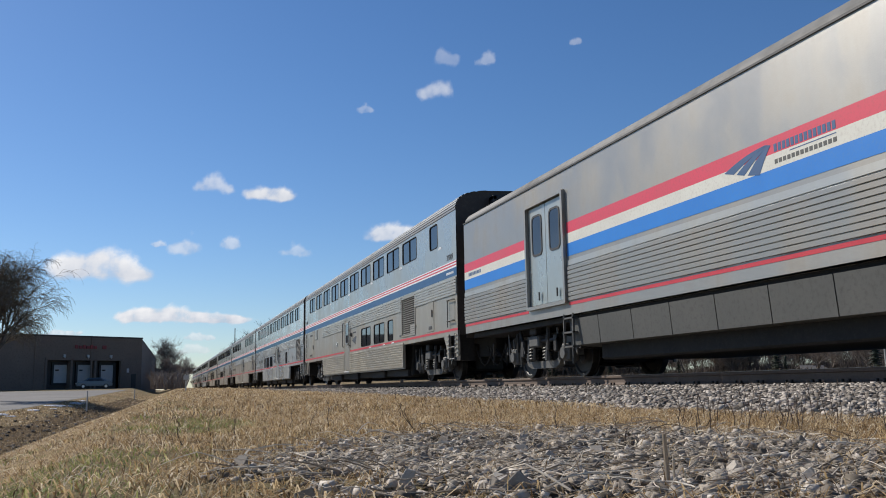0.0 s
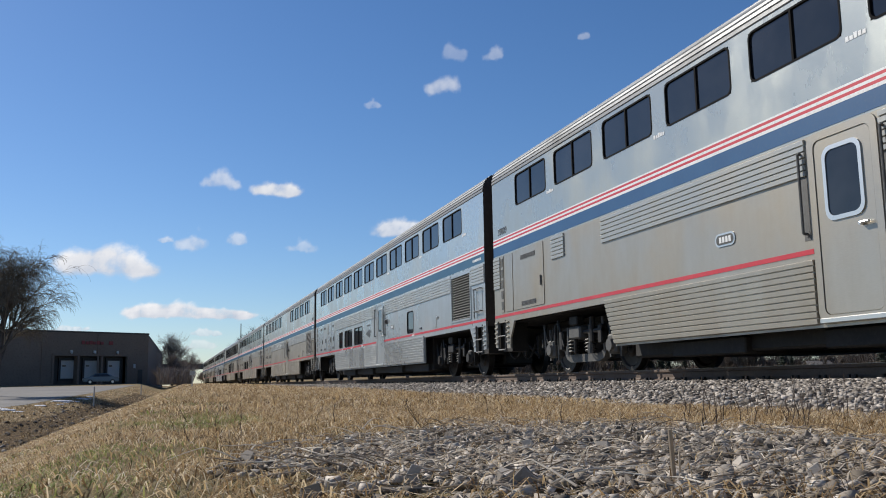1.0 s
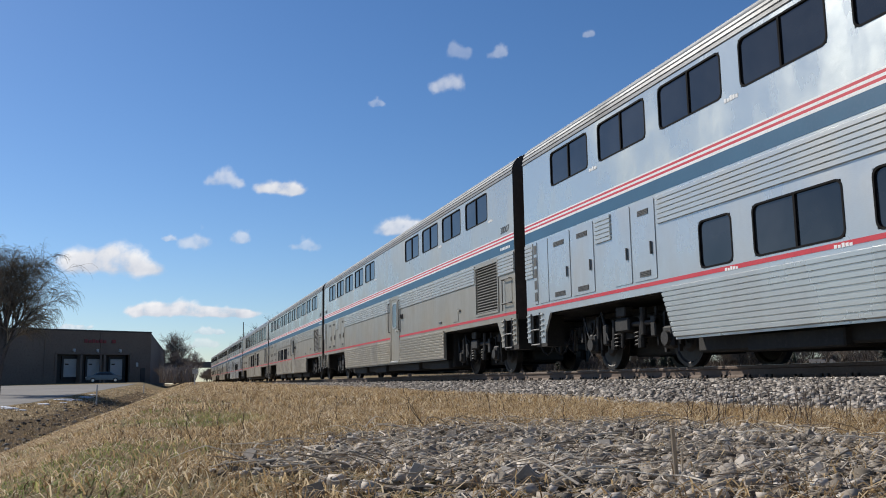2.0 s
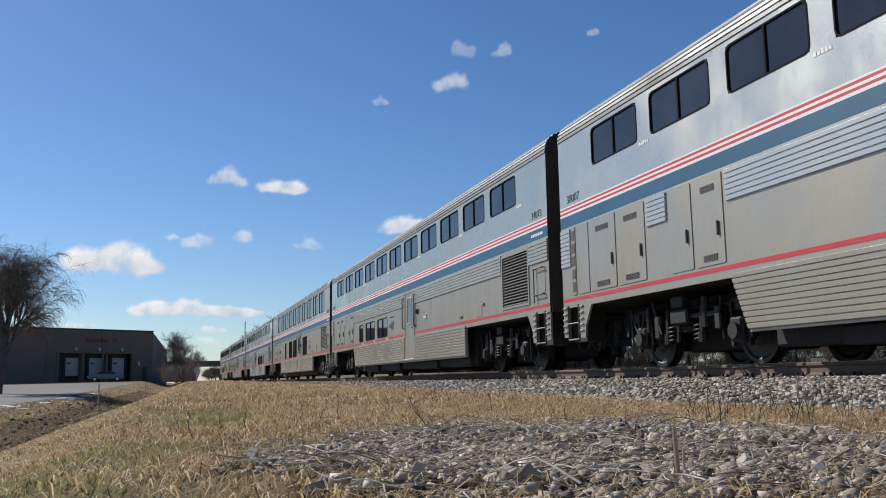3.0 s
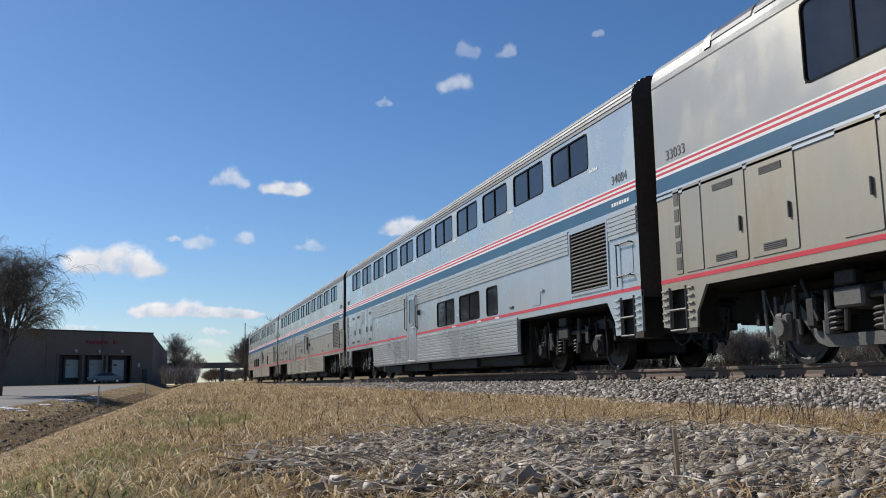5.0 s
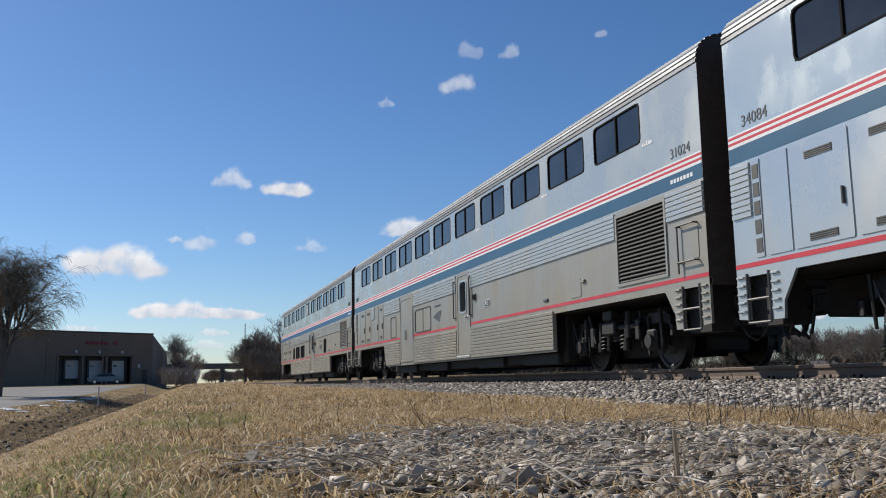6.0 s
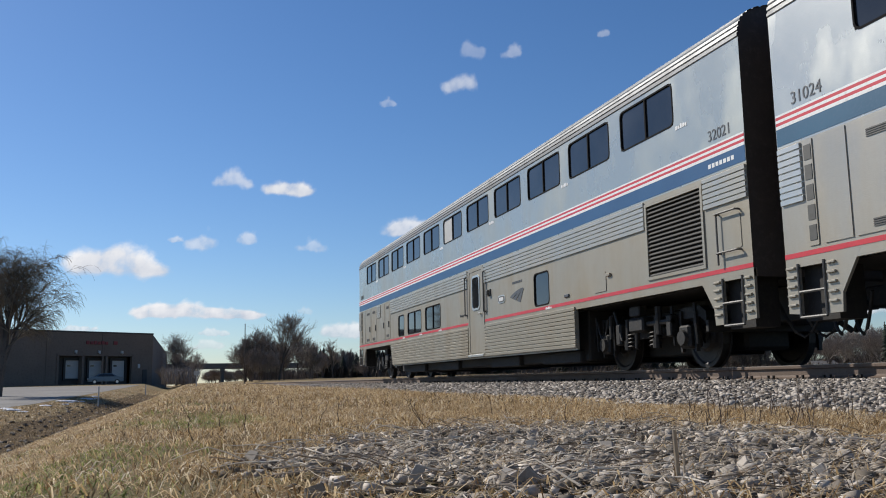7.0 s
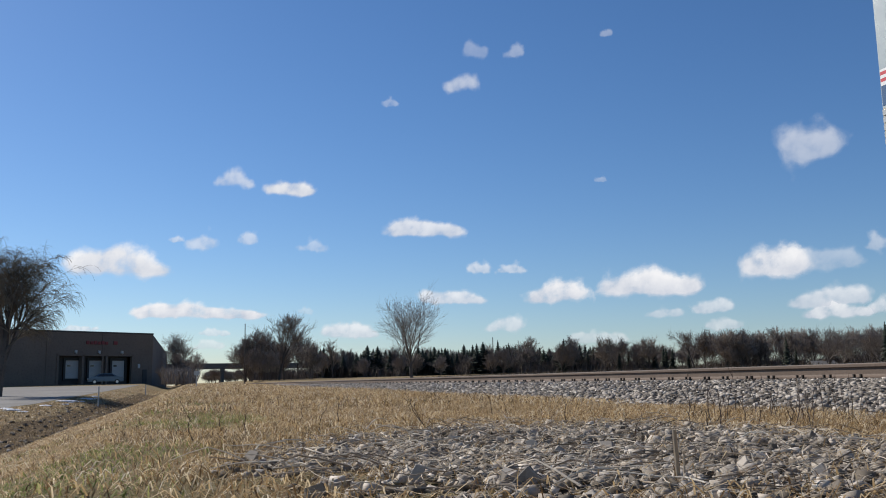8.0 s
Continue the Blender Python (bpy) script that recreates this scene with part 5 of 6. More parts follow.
def grow(seed, tall, spread, kids, trunk_r, fork_at, droop, min_r, trunk_frac, reach):
    """Bare tree: a tapered trunk that splits level by level into fine twigs."""
    r = random.Random(seed)
    TV, TF, CV, CF = [], [], [], []

    def limb(p, d, length, rad, level):
        pts, radii, q = [p], [rad], p.copy()
        segs = 6 if level < 2 else 4 if level == 2 or droop else 3
        bend = 0.10 if level == 0 else 0.17
        for i in range(segs):
            d = (d + Vector((r.uniform(-1, 1), r.uniform(-1, 1), r.uniform(-0.6, 0.8))) * bend).normalized()
            if droop and level >= 3:
                d = (d + Vector((0, 0, -droop * (level - 2) * (0.3 + i / segs)))).normalized()
            q = q + d * length / segs
            pts.append(q.copy())
            radii.append(max(min_r * 0.6, rad * (1 - 0.7 * (i + 1) / segs)))
        if level < 2:
            branch_tube(TV, TF, pts, radii, 7 if level == 0 else 5)
        else:
            branch_tube(CV, CF, pts, radii, 3)
        if level < len(kids):
            for k in range(kids[level]):
                f = fork_at + (1 - fork_at) * (k + r.random()) / kids[0] if level == 0 else r.uniform(0.25, 1.0)
                i = min(int(f * segs), segs - 1)
                base = pts[i].lerp(pts[i + 1], f * segs - i)
                axis = (pts[i + 1] - pts[i]).normalized()
                out = Matrix.Rotation(k * 2.4 + r.uniform(-0.5, 0.5), 3, axis) @ axis.orthogonal().normalized()
                open_ = spread * r.uniform(0.6, 1.15) * (1.0 if level else 1.25 - 0.7 * f)
                nd = (axis * math.cos(open_) + out * math.sin(open_) + Vector((0, 0, 0.10))).normalized()
                reach_ = tall * reach * r.uniform(0.75, 1.1) * (1.15 - 0.5 * f) if level == 0 else length * r.uniform(0.42, 0.72)
                limb(base, nd, reach_, max(min_r, radii[i] * (0.6 if level else 0.5)), level + 1)

    limb(Vector((0, 0, -0.2)), Vector((0, 0, 1)), tall * trunk_frac, trunk_r, 0)
    return TV, TF, CV, CF


def bare_tree(x, y, z, tall, seed, label, spread=0.75, kids=(9, 6, 5, 4), trunk_r=0.2, fork_at=0.25, droop=0.0, min_r=0.012, twig="twig", trunk_frac=0.6, reach=0.45, group=""):
    TV, TF, CV, CF = grow(seed, tall, spread, kids, trunk_r, fork_at, droop, min_r, trunk_frac, reach)
    k = tall / max(v.z for v in CV)
    t = new("tree")
    t.location = (x, y, z)
    for nm, V, F, m in (("trunk", TV, TF, M["bark"]), ("crown", CV, CF, M[twig])):
        o = link_mesh(nm, [v * k for v in V], F, m)
        o.parent = t
    return tagged(t, label, "tree", group)


def conifer(seed, tall, width):
    r = random.Random(seed)
    bm = bmesh.new()
    tube(bm, (0, 0, -0.2), (0, 0, tall * 0.95), tall * 0.018, 0.02, 6)
    V, F = [], []
    tiers = 20
    for i in range(tiers):
        f = i / (tiers - 1)
        z = tall * (0.06 + 0.92 * f)
        rad = width * 0.5 * (1 - f) ** 0.8 * r.uniform(0.75, 1.15) + 0.06
        n = 11
        for k in range(n):
            a = 6.283 * (k + r.uniform(-0.4, 0.4)) / n
            rr = rad * r.uniform(0.7, 1.15)
            c, s = math.cos(a), math.sin(a)
            w = 0.30 * rad + 0.08
            b0 = len(V)
            drop = tall * 0.035
            V += [Vector((0, 0, z + 0.03 * tall)), Vector((c * rr * 0.55 - s * w, s * rr * 0.55 + c * w, z - drop * 0.3)), Vector((c * rr, s * rr, z - drop)), Vector((c * rr * 0.55 + s * w, s * rr * 0.55 - c * w, z - drop * 0.3))]
            F += [(b0, b0 + 1, b0 + 2), (b0, b0 + 2, b0 + 3)]
    t = new("conifer")
    part("trunk", bm, M["bark"], t)
    o = link_mesh("crown", V, F, M["needle"])
    o.parent = t
    return tagged(t, "dark green conifer in the far tree line", "tree", "conifers of the tree line")


def line_point(px_az, rng_):
    return math.sin(radians(px_az)) * rng_, math.cos(radians(px_az)) * rng_


# single trees
bare_tree(30.7, 116.0, 1.3, 13.4, 21, "wide bare deciduous tree behind the track", 0.62, (11, 8, 6, 4), 0.38, 0.22, 0, 0.018, "twig", 0.52, 0.66)
bare_tree(19.0, 168.9, 1.5, 13.2, 22, "tall upright bare tree", 0.45, (14, 8, 6, 5), 0.26, 0.2, 0, 0.02, "twig", 0.75, 0.40)
bare_tree(0.7, 190.0, 1.2, 11.0, 23, "rounded bare tree beside the overpass", 0.65, (13, 8, 7, 5), 0.25, 0.2, 0, 0.02, "twig", 0.6, 0.45)
bare_tree(-13.5, 79.0, 0.5, 13.2, 24, "large bare willow with hanging twigs beside the yard", 0.66, (13, 10, 9, 7), 0.46, 0.26, 0.34, 0.013, "willow", 0.62, 0.42)
bare_tree(113.2, 176.9, 1.8, 10.6, 25, "bare tree with dark spreading limbs", 0.6, (9, 7, 6, 4), 0.28, 0.35, 0, 0.02, "twig", 0.6, 0.45)
bare_tree(129.2, 152.7, 1.8, 9.8, 26, "bare tree with heavy upright limbs", 0.6, (12, 8, 6, 5), 0.34, 0.12, 0, 0.02, "twig", 0.5, 0.65)
bare_tree(136.0, 146.0, 1.8, 9.2, 27, "bare tree with many fine upright limbs", 0.55, (12, 8, 6, 5), 0.26, 0.12, 0, 0.02, "twig", 0.5, 0.6)
bare_tree(35.5, 205.0, 1.5, 9.8, 28, "small bare tree above the conifers", 0.5, (10, 7, 6, 4), 0.2, 0.3, 0, 0.022, "twig", 0.7, 0.35)
bare_tree(5.6, 236.0, 1.2, 8.5, 29, "bare tree behind the warehouse", 0.6, (9, 7, 6, 4), 0.2, 0.3, 0, 0.025)

# thickets and the far line: a few kinds, copied along it
kinds = [bare_tree(0, 0, 0, 8.0, 31 + k, "bare brown tree in the far tree line", 0.6, (13, 8, 7, 4), 0.15, 0.12, 0, 0.024, "twig", 0.62, 0.42, "bare trees of the tree line") for k in range(4)]
con = [conifer(51 + k, 7.0, 3.6 + 0.5 * k) for k in range(3)]
rt = random.Random(4)
used = set()


def plant(tpl, az, dist, s, wide=1.0):
    x, y = line_point(az, dist)
    m = Matrix.LocRotScale((x, y, 1.0 + 0.004 * min(dist, 230)), Euler((0, 0, rt.uniform(0, 6.28))), None)
    if id(tpl) not in used:
        used.add(id(tpl))
        tpl.matrix_basis = m
        ob = tpl
    else:
        ob = copy_thing(tpl, m)
    ob.scale = (s * wide, s * wide, s)


for k in range(20):        # clump by the mast
    plant(rt.choice(kinds), rt.uniform(4.3, 9.0), rt.uniform(165, 195), rt.uniform(0.7, 1.12) * (1.0 if k % 3 else 1.2))
for k in range(9):        # beside the warehouse and under the overpass
    plant(rt.choice(kinds), rt.uniform(0.1, 1.0), rt.uniform(165, 230), rt.uniform(0.45, 0.8))
for k in range(36):       # dark brush beside and beyond the overpass
    x, y = rt.uniform(15.0, 30.0), rt.uniform(345, 450)
    plant(rt.choice(kinds), math.degrees(math.atan2(x, y)), math.hypot(x, y), rt.uniform(0.5, 0.75), 1.5)
for k in range(130):        # conifers, far line
    az = 8.6 + 18.5 * (k + rt.random()) / 130
    plant(rt.choice(con), az, rt.uniform(215, 245), rt.uniform(0.75, 1.2), rt.uniform(1.2, 1.9))
for k in range(16):
    plant(rt.choice(con), rt.uniform(27.0, 33.2), rt.uniform(210, 230), rt.uniform(0.6, 0.95))
for az, dist, s in ((38.0, 205, 1.05), (38.5, 206, 0.7), (20.4, 214, 1.25), (21.1, 215, 1.15), (24.6, 215, 1.25), (43.4, 160, 1.1)):
    plant(rt.choice(con), az, dist, s, 0.8)
for k in range(70):        # bare trees among them, thicker to the far end
    az = 9.0 + 36.0 * (k + rt.random()) / 70
    tall = 0.9 if az < 22 else 1.1 if az < 33 else 1.3
    plant(rt.choice(kinds), az, rt.uniform(205, 250), tall * rt.uniform(0.75, 1.15))
for k in range(9):
    plant(rt.choice(kinds), rt.uniform(34.2, 36.6), rt.uniform(208, 220), rt.uniform(1.05, 1.3))

# undergrowth that closes the gaps
rng = np.random.default_rng(17)
n = 44000
az = np.radians(rng.uniform(4.6, 46, n))
dd = rng.uniform(214, 262, n)
P = np.column_stack([np.sin(az) * dd, np.cos(az) * dd, np.full(n, 1.6)])
hh = rng.uniform(2.4, 6.0, n) * (0.8 + 0.35 * np.sin(az * 31) * np.sin(az * 13 + 1))
tagged(mass_mesh("brushwood", blades(rng, P, hh, rng.uniform(0.06, 0.20, n), rng.uniform(0.05, 0.8, n)), BLADE_F, M["brush"]), "brown leafless brush along the far woods", "brush", kind="stuff")
n = 5000
az = np.radians(rng.uniform(-0.8, 1.4, n))
dd = rng.uniform(100, 165, n)
P = np.column_stack([np.sin(az) * dd, np.cos(az) * dd, np.full(n, 1.2)])
P = P[(P[:, 0] > -1.2) & (P[:, 0] < 3.2)]
m = len(P)
tagged(mass_mesh("brushwood", blades(rng, P, rng.uniform(0.5, 2.4, m), rng.uniform(0.04, 0.12, m), rng.uniform(0.1, 0.7, m)), BLADE_F, M["twig"]), "brown leafless brush beside the warehouse", "brush", kind="stuff")


# ---- warehouse ----
TURN = 32.0


def along(x, d=0.0):
    """Place on the turned front, d metres behind its face, in the same direction from the yard as x on a straight one."""
    k, t = radians(3.0), radians(TURN)
    g = (-3.0 + x * math.cos(k) - d * math.sin(k)) / (139.6 + x * math.sin(k) + d * math.cos(k))
    return (g * (139.6 + d * math.cos(t)) + 3.0 + d * math.sin(t)) / (math.cos(t) - g * math.sin(t))


def wall_run(bm, p, q, z0, z1, thick):
    """A straight wall from p to q in plan, its thickness to the left of that way."""
    p, q = Vector(p), Vector(q)
    n = Vector((p.y - q.y, q.x - p.x)).normalized() * thick
    plan = (p, q, q + n, p + n)
    lo = [bm.verts.new((c.x, c.y, z0)) for c in plan]
    hi = [bm.verts.new((c.x, c.y, z1)) for c in plan]
    for i in range(4):
        bm.faces.new((lo[i], lo[(i + 1) % 4], hi[(i + 1) % 4], hi[i]))
    bm.faces.new(lo)
    bm.faces.new(list(reversed(hi)))


def warehouse():
    """Long low block building with three recessed dock doors. Its own x runs along the front, y goes back."""
    w = new("warehouse")
    w.location = (-3.0, 139.6, 1.25)
    w.rotation_euler.z = radians(TURN)
    top, left, deep = 7.35, -46.0, 34.0
    b0, b1, bt = along(-12.9), along(-2.95), 4.1
    far = Vector((46.2, 71.4))
    for p, q, z in (((left, 0), (b0, 0), -0.6), ((b1, 0), (0, 0), -0.6), ((b0, 0.004), (b1, 0.004), bt), ((0, 0.4), far, -0.6), (far, (left, 71.4), -0.6), ((left, 71.4), (left, 0.4), -0.6)):
        bm = bmesh.new()
        wall_run(bm, p, q, z, top, 0.4)
        part("wall", bm, M["block"], w, "dark brown split-block wall")
    bm = bmesh.new()
    plan = ((left + 0.4, 0.4), (-0.5, 0.4), (far.x - 0.8, 71.0), (left + 0.4, 71.0))
    bm.faces.new([bm.verts.new((x, y, top - 0.3)) for x, y in plan])
    part("roof", bm, M["block_trim"], w)
    bm = bmesh.new()
    wall_run(bm, (left - 0.06, -0.06), (0.06, -0.06), top, top + 0.22, 0.5)
    wall_run(bm, (0.06, 0.45), far + Vector((0.06, 0)), top, top + 0.22, 0.5)
    part("coping", bm, M["block_trim"], w)
    bm = bmesh.new()
    box(bm, b0, b1, 1.1, 1.3, -0.6, bt)
    box(bm, b0, b1, 0.4, 1.1, bt, bt + 0.2)
    part("dock_wall", bm, M["dock_in"], w, "recessed dock wall, the shade of the bay in its colour")
    bm = bmesh.new()
    posts = [(b0 - 0.25, 0.1), (b1, 0.1), (along(-9.75), 1.1), (along(-6.55), 1.1)]
    for a, back in posts:
        box(bm, a, a + 0.3, -0.12, back, -0.6, bt + 0.25)
    box(bm, b0 - 0.25, b1 + 0.25, -0.12, 0.1, bt, bt + 0.3)
    part("dock_frame", bm, M["block"], w)
    for a in (along(-12.05, 1.04), along(-8.85, 1.04), along(-5.7, 1.04)):
        bm = bmesh.new()
        box(bm, a, a + 1.95, 1.04, 1.1, 1.0, 3.5)
        d = part("dock_door", bm, M["dock_door"], w, "white sectional dock door")
        for i in range(6):
            bm = bmesh.new()
            box(bm, a + 0.01, a + 1.94, 1.0, 1.05, 1.0 + i * 0.42, 1.40 + i * 0.42, 0.012)
            part("panel", bm, M["dock_door"], d)
        bm = bmesh.new()
        box(bm, a + 0.25, a + 0.75, 0.96, 1.01, 2.65, 2.85)
        part("pane", bm, M["glass"], d)
        bm = bmesh.new()
        ring_yz(bm, [(a - 0.3, 0.7), (a + 2.25, 0.7), (a + 2.25, 3.85), (a - 0.3, 3.85)], [(a, 0.95), (a + 1.95, 0.95), (a + 1.95, 3.5), (a, 3.5)], -0.85, -1.1)
        for v in bm.verts:
            v.co = Vector((v.co.y, -v.co.x, v.co.z))
        part("dock_seal", bm, M["rubber"], d)
        bm = bmesh.new()
        box(bm, a + 0.75, a + 1.1, -0.25, 0.0, bt + 0.42, bt + 0.78, 0.03)
        tube(bm, (a + 0.92, -0.2, bt + 0.45), (a + 0.92, -0.35, bt + 0.38), 0.12)
        part("wall_lamp", bm, M["dock_door"], w)
    for i, x in enumerate((-10.4, -9.8, -9.25, -8.7, -8.15, -7.6, -6.3)):
        bm = bmesh.new()
        box(bm, x, x + (0.45 if i != 6 else 0.6), -0.12, 0.0, 5.75, 6.25 - 0.1 * (i % 2), 0.02)
        part("sign_letter", bm, M["sign_red"], w, "faded red sign lettering, unreadable")
    for k in range(5):
        bm = bmesh.new()
        box(bm, left + 6 + k * 8, left + 6.25 + k * 8, -0.08, 0.0, -0.4, top)
        part("pilaster", bm, M["block"], w)
    bm = bmesh.new()
    box(bm, -1.6, -0.9, -0.1, 0.05, 0.1, 2.2, 0.02)
    part("side_door", bm, M["block_trim"], w)
    bm = bmesh.new()
    box(bm, -2.35, -2.0, -0.05, 0.02, 2.4, 3.0, 0.02)
    part("notice", bm, M["dock_door"], w)
    return tagged(w, "dark block warehouse with three white dock doors", "warehouse")


warehouse()


def parked_car():
    c = new("parked_car")
    c.location = (-8.6, 127.0, 1.37)
    c.rotation_euler.z = radians(8)
    prof = [(-2.2, 0.35), (-2.25, 0.62), (-2.1, 0.86), (-1.35, 0.95), (-0.75, 1.40), (0.75, 1.43), (1.45, 0.98), (2.15, 0.88), (2.25, 0.6), (2.2, 0.35)]
    bm = bmesh.new()
    lo = [bm.verts.new((a, -0.86 + (0.14 if z > 1 else 0), z)) for a, z in prof]
    hi = [bm.verts.new((a, 0.86 - (0.14 if z > 1 else 0), z)) for a, z in prof]
    for i in range(len(prof)):
        j = (i + 1) % len(prof)
        bm.faces.new((lo[i], lo[j], hi[j], hi[i]))
    bm.faces.new(lo)
    bm.faces.new(list(reversed(hi)))
    bmesh.ops.bevel(bm, geom=bm.edges[:], offset=0.05, segments=2, affect="EDGES")
    part("body", bm, M["car_paint"], c)
    bm = bmesh.new()
    for s in (-1,):
        slab = [(-1.15, 0.99), (-0.7, 1.33), (0.68, 1.36), (1.2, 1.0)]
        lo = [bm.verts.new((a, s * (0.865 - (z - 0.95) * 0.28), z)) for a, z in slab]
        bm.faces.new(lo if s < 0 else list(reversed(lo)))
    r = bmesh.ops.extrude_face_region(bm, geom=bm.faces[:])
    for v in [g for g in r["geom"] if isinstance(g, bmesh.types.BMVert)]:
        v.co.y *= 1.012
    part("side_window", bm, M["glass"], c)
    for x in (-1.4, 1.4):
        for s in (-1, 1):
            bm = bmesh.new()
            tube(bm, (x, s * 0.72, 0.32), (x, s * 0.88, 0.32), 0.32, 0.32, 18)
            wh = part("wheel", bm, M["rubber"], c)
            bm = bmesh.new()
            tube(bm, (x, s * 0.87, 0.32), (x, s * 0.895, 0.32), 0.19, 0.17, 14)
            part("rim", bm, M["chrome"], wh)
    bm = bmesh.new()
    for s in (-0.6, 0.6):
        box(bm, -2.27, -2.2, s - 0.18, s + 0.18, 0.62, 0.76, 0.02)
    part("headlight", bm, M["chrome"], c)
    return tagged(c, "blue-grey parked sedan by the dock doors", "car")


parked_car()


# ---- overpass ----
def overpass():
    o = new("overpass")
    o.location = (0, 330.0, 1.5)
    bm = bmesh.new()
    box(bm, -40, 90, -5, 5, 5.2, 6.3, 0.05)
    part("deck", bm, M["bridge"], o)
    for y in (-5.1, 4.9):
        bm = bmesh.new()
        box(bm, -40, 90, y, y + 0.25, 6.3, 7.1, 0.03)
        part("parapet", bm, M["bridge"], o)
    for x in (4.5, 16.9, 29.0):
        bm = bmesh.new()
        for y in (-3.5, 0, 3.5):
            tube(bm, (x, y, -1.5), (x, y, 4.4), 0.55, 0.55, 12)
        box(bm, x - 0.7, x + 0.7, -4.8, 4.8, 4.4, 5.2, 0.05)
        part("pier", bm, M["bridge"], o)
    bm = bmesh.new()
    slab = [(-40, 5.2), (-40, -2), (-6, -2), (4.0, 5.2)]
    lo = [bm.verts.new((a, -4.8, z)) for a, z in slab]
    hi = [bm.verts.new((a, 4.8, z)) for a, z in slab]
    for i in range(4):
        bm.faces.new((lo[i], lo[(i + 1) % 4], hi[(i + 1) % 4], hi[i]))
    bm.faces.new(lo)
    bm.faces.new(list(reversed(hi)))
    part("abutment", bm, M["bridge"], o)
    return tagged(o, "grey concrete road overpass across the track", "bridge")


overpass()


# ---- poles, posts, far house ----
def pole(name, label, x, y, z, h, r, material, group="", arms=0):
    p = new(name)
    p.location = (x, y, z)
    bm = bmesh.new()
    tube(bm, (0, 0, -0.3), (0, 0, h), r, r * 0.75, 8)
    part("shaft", bm, material, p)
    for k in range(arms):
        bm = bmesh.new()
        box(bm, -0.9, 0.9, -0.06, 0.06, h - 0.5 - k * 0.7, h - 0.38 - k * 0.7)
        part("cross_arm", bm, material, p)
    return tagged(p, label, name.replace("_", " "), group)


pole("signal_mast", "slim dark mast behind the track", 12.7, 169.5, 1.2, 11.1, 0.10, M["wood_pole"])
pole("utility_pole", "thin weathered pole rising above the trees", 82.4, 225.4, 1.8, 10.7, 0.14, M["wood_pole"])
for x, y, h in ((-4.8, 65.0, 1.35), (-2.6, 95.0, 0.95), (0.98, 40.0, 0.62)):
    p = pole("marker_post", "short weathered white marker post on the bank", x, y, height(x, y), h, 0.03 if x > 0 else 0.055, M["post"], "marker posts by the ditch")

bm = bmesh.new()
box(bm, -0.11, 0.11, -0.01, 0.01, 0.0, 0.18, 0.004)
sg = part("sign_plate", bm, M["post"], p, "small white sign plate")
sg.location = (0, -0.05, 0.52)
h = new("house")
h.location = (134.8, 161.1, 1.7)
h.rotation_euler.z = radians(-20)
h.scale = (0.62, 0.62, 0.66)
bm = bmesh.new()
box(bm, -4.5, 4.5, -3, 3, -0.4, 1.9)
part("wall", bm, M["house"], h)
bm = bmesh.new()
for s in (-1, 1):
    lo = [bm.verts.new((x, s * 3.4, 1.75)) for x in (-4.9, 4.9)] + [bm.verts.new((x, 0, 3.4)) for x in (4.0, -4.0)]
    bm.faces.new(lo)
    up = [bm.verts.new(v.co + Vector((0, 0, 0.12))) for v in lo]
    bm.faces.new(up)
    for i in range(4):
        bm.faces.new((lo[i], lo[(i + 1) % 4], up[(i + 1) % 4], up[i]))
roof = part("roof", bm, M["shingle"], h)
bm = bmesh.new()
box(bm, 0.6, 1.2, -0.3, 0.3, 3.0, 4.1)
part("chimney", bm, M["block"], roof)
tagged(h, "small far house with a pale grey roof", "house")

g = new("pipe_gantry")
g.location = (104.4, 108.5, 1.6)
g.rotation_euler.z = radians(-44)
for name, a, c in (("upright", (0, 0, -0.3), (0, 0, 4.1)), ("upright", (7.0, 0, -0.3), (7.0, 0, 4.1)), ("beam", (-0.1, 0, 4.05), (7.1, 0, 4.05))):
    bm = bmesh.new()
    tube(bm, a, c, 0.09, 0.09, 8)
    part(name, bm, M["post"], g)
tagged(g, "pale pipe frame standing in the far field", "frame")

# refuse and old snow along the ditch
rs = random.Random(6)
for k in range(16):
    y = rs.uniform(48, 78)
    x = lot_edge(y) + rs.uniform(0.15, 1.6)
    bm = bmesh.new()
    bmesh.ops.create_icosphere(bm, subdivisions=2, radius=1.0)
    for v in bm.verts:
        v.co *= 1 + 0.35 * noise.noise(v.co * 1.7 + Vector((k * 3.1, 0, 0)))
        v.co = Vector((v.co.x * rs.uniform(0.95, 1.05), v.co.y, max(v.co.z, -0.3)))
    s = part("snow_patch", bm, M["snow"], None, "", True)
    q = rs.uniform(0.12, 0.34)
    s.matrix_basis = Matrix.LocRotScale((x, y, height(x, y)), Euler((0, 0, rs.uniform(0, 6))), (q * 1.5, q * 2.2, q * 0.35))
    tagged(s, "small patch of old snow by the ditch", "snow", "snow patches by the ditch")


